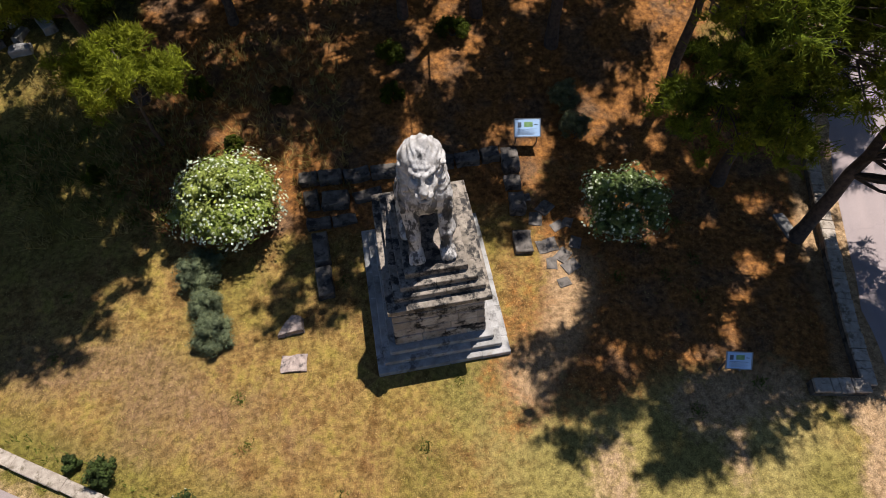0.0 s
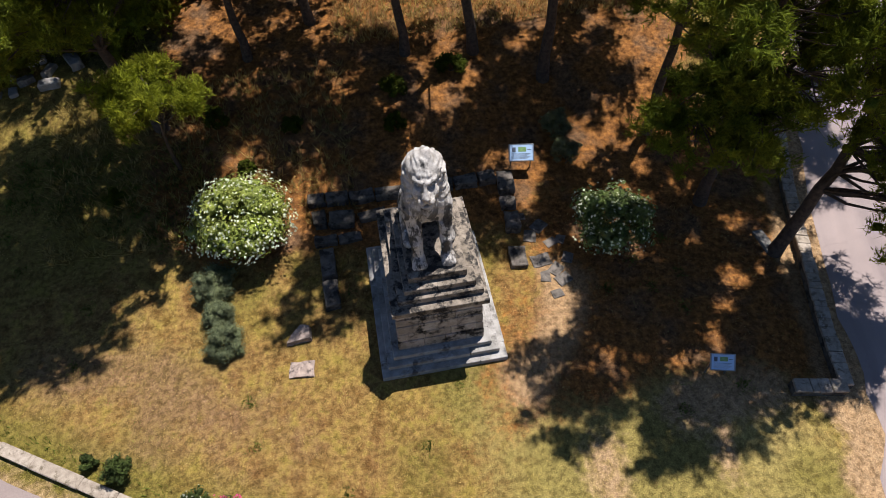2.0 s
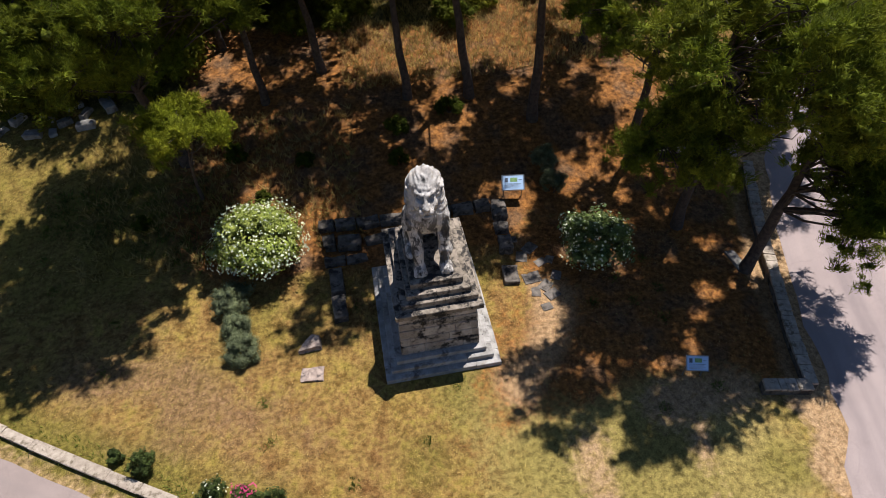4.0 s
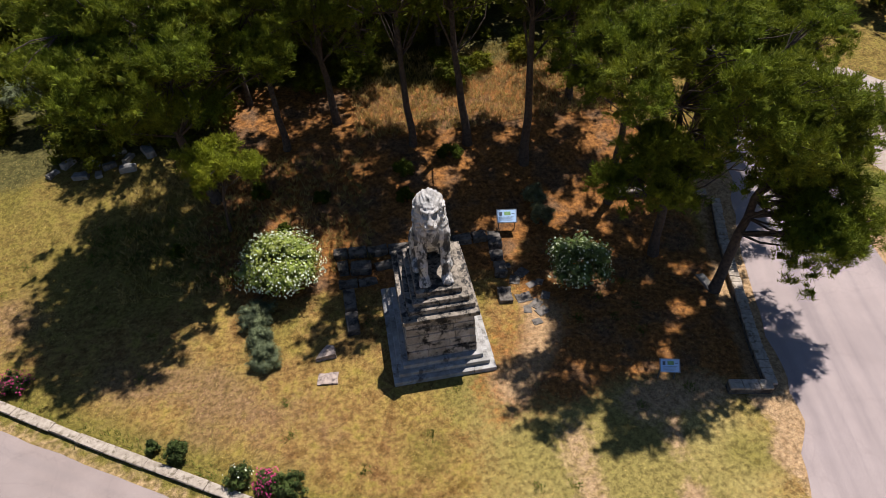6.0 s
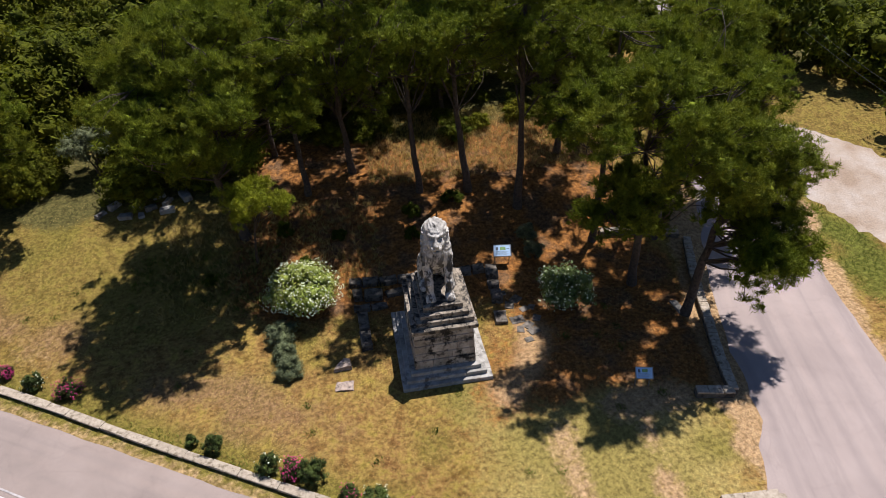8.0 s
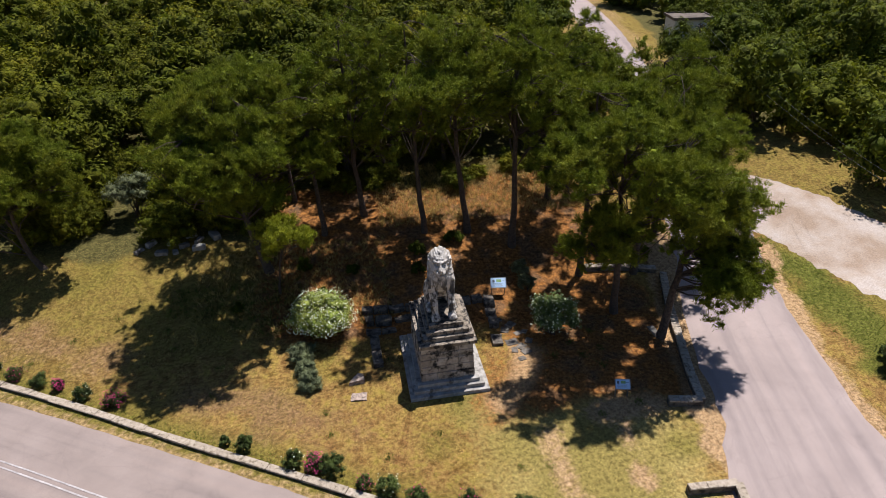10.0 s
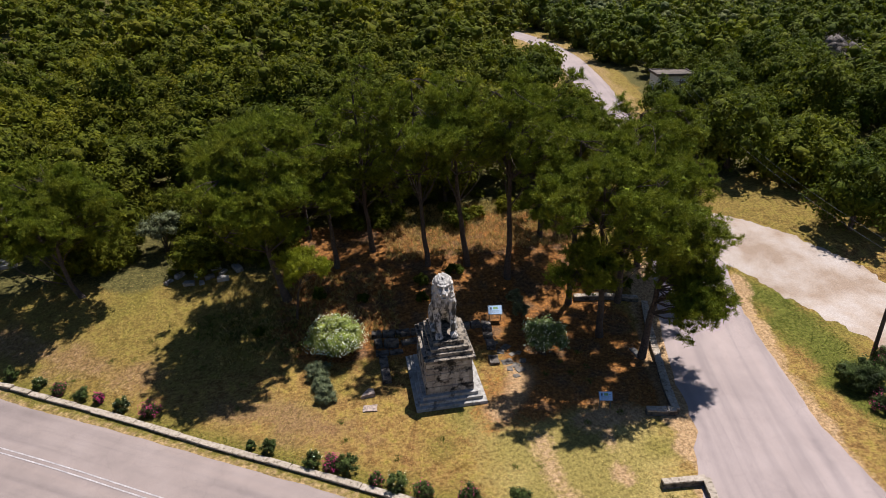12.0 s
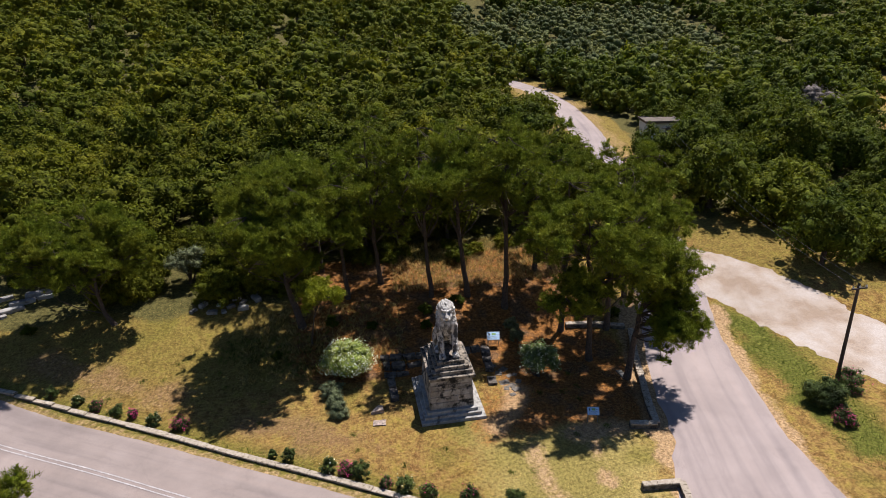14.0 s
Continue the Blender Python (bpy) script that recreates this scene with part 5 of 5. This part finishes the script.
for i, (x, y, s, a) in enumerate(((-36.0, 21.2, 2.6, 28), (-35.2, 22.4, 2.2, 20), (-36.8, 20.0, 2.0, 35), (-34.2, 23.8, 2.4, 12), (-37.4, 23.2, 2.0, 30), (-33.4, 23.0, 1.4, 10))):
    stone("marble_slab", x, y, s, s * 0.32, 0.4, a, 590 + i, M_FRAGMENT, "long white marble slab laid in the grass", "marble slab", "row of marble slabs", 0.05)


# ---- information boards ----
# white-blue print, its blue deepened to paint in the reflected sky
M_PANEL_SKY = plain("printed_panel_sky_tint", (0.42, 0.58, 0.78), 0.3, 0.0, 0.06, 2)
M_STEEL = plain("grey_steel", (0.35, 0.36, 0.37), 0.35, 0.9, 0.1)
M_INK = plain("dark_ink", (0.08, 0.10, 0.13), 0.5)
M_GREENPIC = plain("green_print", (0.22, 0.38, 0.14), 0.5, 0, 0.2, 9)


def info_board(x, y, turn, high, size=1.0):
    """A tilted panel in a steel frame on two posts, with a picture and bars of print."""
    board = thing("information_board", "tilted white-blue information board with painted sky reflection, on steel posts", "sign", pose(x, y, gz(x, y), 0, 0, turn), "information boards")
    tilt = Matrix.Translation((0, 0, high)) @ Matrix.Rotation(radians(38), 4, "X") @ Matrix.Scale(size, 4)

    def slab(name, x0, x1, y0, y1, z0, z1, mat, parent, label="", bevel=0.0):
        bm = bmesh.new()
        box(bm, x0, x1, y0, y1, z0, z1, bevel)
        bmesh.ops.transform(bm, matrix=tilt, verts=list(bm.verts))
        return part(name, bm, mat, parent, label)

    panel = slab("panel", -0.52, 0.52, -0.36, 0.36, 0, 0.03, M_PANEL_SKY, board, "white-blue printed panel with painted sky reflection", 0.006)
    slab("picture", -0.14, 0.22, 0.04, 0.25, 0.03, 0.034, M_GREENPIC, panel, "green map print")
    slab("emblem", -0.42, -0.26, 0.02, 0.24, 0.03, 0.034, M_INK, panel, "dark emblem")
    for k in range(6):
        slab("text_bar", -0.42, 0.40 - 0.07 * (k % 3), -0.06 - 0.045 * k, -0.045 - 0.045 * k, 0.03, 0.033, M_INK if k == 0 else M_STEEL, panel)
    slab("heading_bar", 0.28, 0.44, 0.12, 0.15, 0.03, 0.034, M_INK, panel)
    for s in (-1, 1):
        slab("frame_rail", s * 0.55 - 0.03, s * 0.55 + 0.03, -0.40, 0.40, -0.03, 0.04, M_STEEL, board, "", 0.008)
        V, F = tube([(s * 0.46 * size, 0.05, -0.3), (s * 0.46 * size, 0.05, high - 0.02)], (0.035, 0.035), 10)
        part("post", mesh_np("post", V, F, M_STEEL, True), None, board)
    for s in (-1, 1):
        slab("frame_edge", -0.52, 0.52, s * 0.385 - 0.02, s * 0.385 + 0.02, -0.03, 0.04, M_STEEL, board, "", 0.008)
    return board


info_board(7.66, 9.35, -10, 0.95)
info_board(12.15, -2.1, -14, 0.95, 0.76)


# ---- shrubs ----
def shrub(name, x, y, r, h, seed, leafmat, label, category, flowers=None, share=0.0, tufts=40, per=60, leaf=(0.13, 0.06), group="", stems=6, base=0.15, bloom=0.085, uneven=0.4):
    """A bush: stems from one root, tufts of leaves over an uneven dome, flowers or painted leaf glints on its outside.
    """
    rng = np.random.default_rng(seed)
    bush = thing(name, label, category, Matrix.Translation((x, y, gz(x, y))), group)
    d = rng.normal(0, 1, (tufts, 3))
    d /= np.linalg.norm(d, axis=1)[:, None]
    d[:, 2] = np.abs(d[:, 2])
    swell = lambda q: np.array([1 + uneven * noise.noise(Vector(v) * 1.6 + Vector((seed * 1.7, 0, 0))) for v in q])[:, None]
    k = rng.uniform(0.55, 0.95, (tufts, 1)) * swell(d)
    C = d * k * np.array([r, r, h * (1 - base)]) * 0.84 + np.array([0, 0, h * base + 0.1 * h])
    R = rng.uniform(0.2, 0.34, tufts) * min(r, h) * 1.05
    pieces = []
    for j in range(stems):
        c = C[rng.integers(tufts)]
        pieces.append(tube(limb_points((rng.normal(0, 0.08), rng.normal(0, 0.08), -0.1), c, rng, 0.08, 4), (0.035 * r + 0.01, 0.03 * r, 0.02 * r, 0.008), 5))
    V, F = joined(pieces)
    part("stems", mesh_np("stems", V, F, M_BARK, True), None, bush)
    V, F = puffs(C, R, per, leaf[0], leaf[1], rng, 0.9, 0.3)
    part("foliage", mesh_np("foliage", V, F, leafmat), None, bush)
    # real flowers, except on the glossy bush: there painted leaf glints
    if flowers:
        n = int(share * tufts * per)
        out = d[rng.integers(0, tufts, n)] + rng.normal(0, 0.28, (n, 3))
        out /= np.linalg.norm(out, axis=1)[:, None]
        out[:, 2] = np.abs(out[:, 2])
        P = out * np.array([r, r, h * (1 - base)]) * rng.uniform(0.88, 1.04, (n, 1)) * swell(out) + np.array([0, 0, h * base + 0.06 * h])
        V, F = leaf_quads(P, out + np.array([0, 0, 0.5]), bloom, bloom * 0.9, rng)
        part("blossom", mesh_np("blossom", V, F, flowers), None, bush)
    return bush


shrub("flowering_bush", -5.05, 7.9, 2.28, 2.8, 61, M_BUSHLEAF, "large round bush covered with white blossom", "bush", M_BLOSSOM_GLINT, 0.085, 120, 90, (0.19, 0.09), "", 14, 0.3, 0.12)
# its pale specks are glints of glossy leaves, put in as coloured flakes
shrub("glossy_bush", 10.3, 4.6, 1.75, 3.0, 62, M_MAGNOLIA, "round dark glossy evergreen bush with pale specks painted as leaf glints", "bush", M_BLOSSOM_GLINT, 0.075, 60, 80, (0.2, 0.1), "", 8, 0.3, 0.12)
for i, (x, y, r, h) in enumerate(((-6.4, 5.5, 1.12, 1.15), (-6.2, 4.05, 0.82, 0.95), (-5.85, 2.65, 1.0, 1.15))):
    shrub("grey_shrub", x, y, r, h, 63 + i, M_ROSEMARY, "low grey-green spreading shrub on the lawn", "shrub", None, 0, 46, 110, (0.16, 0.025), "row of grey-green shrubs", 4, 0.05)
for i, (x, y, r, h) in enumerate(((9.75, 9.3, 0.85, 1.5), (9.8, 10.9, 0.8, 1.6))):
    shrub("pale_bush", x, y, r, h, 70 + i, M_SILVER, "feathery grey-green bush under the pines", "bush", None, 0, 34, 90, (0.2, 0.03), "", 4, 0.1)
shrub("bare_shrub", 84, 67, 6.2, 6.0, 73, M_TWIG, "leafless grey-brown shrub among the green trees", "shrub", None, 0, 60, 60, (0.9, 0.05), "", 14, 0.1)
shrub("silver_tree", -19.9, 23.2, 2.2, 3.8, 72, M_SILVER, "small silver-leaved olive tree at the wood's edge", "tree", None, 0, 50, 80, (0.2, 0.07), "", 6, 0.4)
HEDGE = [(-28.2, 10.0, 0.55, 1.0, 0), (-25.9, 8.8, 0.5, 0.95, 1), (-24.2, 7.9, 0.62, 0.9, 2), (-22.5, 6.95, 0.6, 1.0, 0), (-21.2, 6.3, 0.42, 0.8, 3), (-19.4, 5.2, 0.62, 1.05, 1), (-17.35, 4.2, 0.72, 1.1, 3),
         (-10.35, -0.45, 0.35, 0.7, 0), (-9.2, -1.05, 0.55, 1.15, 0), (-6.5, -2.75, 0.62, 1.2, 4), (-5.5, -3.1, 0.62, 1.05, 3), (-4.55, -3.6, 0.75, 1.25, 0), (-3.0, -4.9, 0.5, 0.8, 2), (-1.95, -5.5, 0.72, 1.25, 4),
         (-0.45, -6.3, 0.62, 1.05, 2), (2.0, -7.2, 0.75, 1.2, 2), (4.6, -7.9, 0.7, 1.1, 0)]
LOOKS = [(None, 0, "dark green oleander shrub beside the low wall"), (M_BLOSSOM_GLINT, 0.012, "green oleander shrub with white flowers beside the low wall"),
         (M_PINK, 0.03, "green oleander shrub with a few red flowers beside the low wall"), (M_PINK, 0.14, "oleander shrub covered with pink flowers beside the low wall"),
         (M_BLOSSOM_GLINT, 0.015, "dense grey-green oleander shrub beside the low wall")]
for i, (x, y, r, h, look_of) in enumerate((x - 0.1, y - 0.72, r, h, k) for x, y, r, h, k in HEDGE):
    fl, sh, lab = LOOKS[look_of]
    shrub("oleander", x, y, r, h, 80 + i, M_SHRUB, lab, "shrub", fl, sh, 30, 50, (0.15, 0.045), "oleanders along the wall", 5, 0.1)
shrub("dark_bush", 29.6, -3.6, 1.7, 2.3, 110, M_SHRUB, "large dark green bush on the grass verge", "bush", None, 0, 70, 70, (0.17, 0.07), "", 6, 0.08)
shrub("oleander", 33.0, -2.2, 1.3, 1.7, 111, M_SHRUB, "oleander with pink and white flowers at the pole's foot", "shrub", M_PINK, 0.04, 50, 60, (0.16, 0.05), "", 5, 0.1)
shrub("oleander", 29.2, -6.0, 0.9, 1.2, 112, M_SHRUB, "pink oleander on the grass verge", "shrub", M_PINK, 0.1, 40, 50, (0.15, 0.05), "", 5, 0.1)
shrub("oleander", 35.4, -4.4, 1.0, 1.3, 113, M_SHRUB, "green oleander beside the gravel track", "shrub", None, 0, 40, 50, (0.15, 0.05), "", 5, 0.1)
for i, (x, y, r, h) in enumerate(((5.6, 15.6, 1.0, 1.1), (-10.9, 10.9, 0.5, 0.6), (-4.9, 11.3, 0.5, 0.8), (2.2, 12.6, 0.6, 0.9), (-2.6, 13.4, 0.6, 0.8), (-37.0, 26.0, 1.2, 1.4), (-33.0, 17.6, 0.7, 0.8), (16.6, 12.4, 0.8, 1.0), (19.6, 11.4, 0.8, 1.2), (-6.2, 14.2, 0.7, 1.1), (2.4, 14.7, 0.8, 0.9))):
    shrub("scrub_bush", x, y, r, h, 120 + i, M_OAK, "small green scrub bush under the trees", "shrub", None, 0, 26, 60, (0.14, 0.07), "undergrowth", 4, 0.05)


# ---- poles, wires, the hut ----
M_POLE = plain("creosoted_wood", (0.07, 0.05, 0.04), 0.8, 0, 0.2, 8)
M_CERAMIC = plain("white_ceramic", (0.7, 0.7, 0.68), 0.25)
M_WIRE = plain("grey_wire", (0.12, 0.12, 0.12), 0.4, 0.6)


def pole(x, y, top, lean):
    p = thing("utility_pole", "dark wooden utility pole with a short crossarm", "utility pole", Matrix.Translation((x, y, gz(x, y))), "utility poles")
    h = top - gz(x, y)
    V, F = tube([(0, 0, -0.6), (lean[0] * 0.5, lean[1] * 0.5, h * 0.5), (lean[0], lean[1], h)], (0.15, 0.125, 0.10), 12)
    part("shaft", mesh_np("shaft", V, F, M_POLE, True), None, p)
    bm = bmesh.new()
    box(bm, lean[0] - 0.65, lean[0] + 0.65, lean[1] - 0.16, lean[1] - 0.07, h - 0.38, h - 0.26, 0.01)
    part("crossarm", bm, M_POLE, p)
    for s in (-0.55, 0.0, 0.55):
        V, F = tube([(lean[0] + s, lean[1] - 0.11, h - 0.27), (lean[0] + s, lean[1] - 0.11, h - 0.18), (lean[0] + s, lean[1] - 0.11, h - 0.08)], (0.05, 0.075, 0.03), 8)
        part("insulator", mesh_np("insulator", V, F, M_CERAMIC, True), None, p, "white ceramic insulator")
    return Vector((x + lean[0], y + lean[1] - 0.11, top - 0.08))


top_near = pole(33.1, -0.8, 8.4, (-0.4, -0.5))
top_far = pole(43.6, 47.4, 11.4, (-0.2, 0.0))
for s in (-0.55, 0.55):
    a, b = top_near + Vector((s, 0, 0)), top_far + Vector((s, 0, 0))
    pts = [a.lerp(b, u) - Vector((0, 0, 1.4 * 4 * u * (1 - u))) for u in np.linspace(0, 1, 24)]
    V, F = tube(pts, [0.008] * 24, 4)
    tagged(new("power_line", mesh_np("power_line", V, F, M_WIRE, True)), "thin sagging overhead cable between wooden poles", "cable", "overhead cables")

hut = thing("hut", "small white hut with a flat weathered concrete roof", "building", pose(50.4, 62.5, gz(50.4, 62.5), 0, 0, -12))
M_HUTWALL = plain("whitewash", (0.62, 0.64, 0.66), 0.9, 0, 0.12, 1.5)
M_ROOF = stone_like("roof_concrete", (0.19, 0.15, 0.12), (0.11, 0.088, 0.07), (0.07, 0.06, 0.05), 0.45, 0.9, 0)
for nm, dims in (("wall", (-2.7, 2.7, -2.4, -2.15, -1.0, 2.6)), ("wall", (-2.7, 2.7, 2.15, 2.4, -1.0, 2.6)), ("wall", (-2.7, -2.45, -2.15, 2.15, -1.0, 2.6)), ("wall", (2.45, 2.7, -2.15, 2.15, -1.0, 2.6))):
    bm = bmesh.new()
    box(bm, *dims)
    hut_wall = part(nm, bm, M_HUTWALL, hut)
    if dims[3] < -2:
        for wx in (-1.2, 1.2):
            bm = bmesh.new()
            box(bm, wx - 0.5, wx + 0.5, -2.46, -2.403, 1.0, 2.0, 0.01)
            part("window", bm, M_INK, hut_wall, "dark closed window")
bm = bmesh.new()
box(bm, -3.0, 3.0, -2.8, 2.8, 2.6, 2.85, 0.03)
roof = part("roof", bm, M_ROOF, hut, "flat stained concrete roof")
for dims in ((-3.0, 3.0, -2.8, -2.6, 2.853, 3.0), (-3.0, 3.0, 2.6, 2.8, 2.853, 3.0), (-3.0, -2.8, -2.6, 2.6, 2.853, 3.0), (2.8, 3.0, -2.6, 2.6, 2.853, 3.0)):
    bm = bmesh.new()
    box(bm, *dims)
    part("parapet", bm, M_ROOF, roof)


# ---- grass and litter, too many to count ----
def blades(name, n, x0, x1, y0, y1, keep, high, wide, material, label, seed, clump=1):
    rng = np.random.default_rng(seed)
    p = np.stack([rng.uniform(x0, x1, n), rng.uniform(y0, y1, n)], 1)
    p = p[keep(p[:, 0], p[:, 1])]
    p = np.repeat(p, clump, 0) + rng.normal(0, 0.05 if clump < 10 else 0.16, (len(p) * clump, 2))
    z = ground_z(p[:, 0], p[:, 1])
    m = len(p)
    h = high * rng.uniform(0.5, 1.3, m)
    a = rng.uniform(0, 2 * math.pi, m)
    lean = rng.normal(0, 0.6, (m, 2)) * h[:, None]
    side = np.stack([np.cos(a), np.sin(a)], 1) * wide / 2
    b = np.c_[p, z - 0.02]
    V = np.stack([b - np.c_[side, np.zeros(m)], b + np.c_[side, np.zeros(m)], b + np.c_[lean, h]], 1).reshape(-1, 3)
    return tagged(new(name, mesh_np(name, V, np.arange(3 * m).reshape(m, 3), material)), label, "grass", kind="stuff")


def lawn_here(x, y):
    free = ~((x > -0.1) & (x < 4.9) & (y > -0.1) & (y < 6.4))
    return free & (near_line(x, y, MAIN_ROAD) > 4.1) & (near_line(x, y, SIDE_ROAD) > 5.0) & (near_line(x, y, GRAVEL_ROAD) > 5.2)


def needs_grass(x, y):
    n = np.array([noise.noise(Vector((a * 0.5, b * 0.5, 21))) for a, b in zip(x, y)])
    return lawn_here(x, y) & (n > -0.25) & ~((y > 6.5) & (x > -10) & (x < 17))


blades("dry_grass", 42000, -34, 18, -14, 20, needs_grass, 0.07, 0.03, M_DRYGRASS, "short dry yellow grass of the lawn", 31, 2)
blades("green_grass", 16000, -34, 18, -14, 20, lambda x, y: needs_grass(x, y) & (np.array([noise.noise(Vector((a * 0.28, b * 0.28, 5))) for a, b in zip(x, y)]) > 0.12), 0.08, 0.03, M_GRASS, "green grass patches in the dry lawn", 32, 2)
blades("verge_grass", 6000, 27, 34, -12, 12, lambda x, y: lawn_here(x, y) & (near_line(x, y, VERGE) < 2.3), 0.12, 0.045, M_WEED, "green grass of the verge between road and track", 33, 2)
blades("tall_dry_grass", 5000, 0, 18, 18, 27, lawn_here, 0.4, 0.05, M_DRYGRASS, "tall dry grass in the sunlit clearing", 34, 3)
blades("wall_grass", 16000, -34, 8, -13, 14, lambda x, y: (near_line(x, y, MAIN_ROAD) > 4.1) & (near_line(x, y, FRONT_WALL) < 0.9) & (near_line(x, y, FRONT_WALL) > 0.22), 0.22, 0.045, M_GRASS, "rough green grass at the wall's foot", 35, 2)
blades("weeds", 70, -30, 16, -10, 12, lambda x, y: lawn_here(x, y) & ~((y > 5.5) & (x > -9) & (x < 17)), 0.13, 0.05, M_WEED, "small green weed tufts on the dry lawn", 36, 60)
blades("verge_straw", 9000, -40, 8, -16, 18, lambda x, y: (near_line(x, y, FRONT_WALL) > 0.95) & (near_line(x, y, MAIN_ROAD) > 3.9) & (near_line(x, y, MAIN_ROAD) < 4.9), 0.12, 0.04, M_DRYGRASS, "dry straw along the edge of the asphalt", 37, 2)
blades("shade_grass", 320, -16, -6.5, 7.5, 13.5, lambda x, y: lawn_here(x, y) & (np.hypot(x + 5, y - 7.9) > 2.6) & (y > 7.6 - 0.45 * (x + 8)), 0.3, 0.045, M_WEED, "tall rough grass in the shade of the pines", 38, 12)
blades("shade_straw", 900, -14, 0, 8, 17, lambda x, y: lawn_here(x, y) & (np.hypot(x + 5, y - 7.9) > 2.6), 0.4, 0.045, M_DRYGRASS, "dry stalks among the needles under the pines", 39, 9)
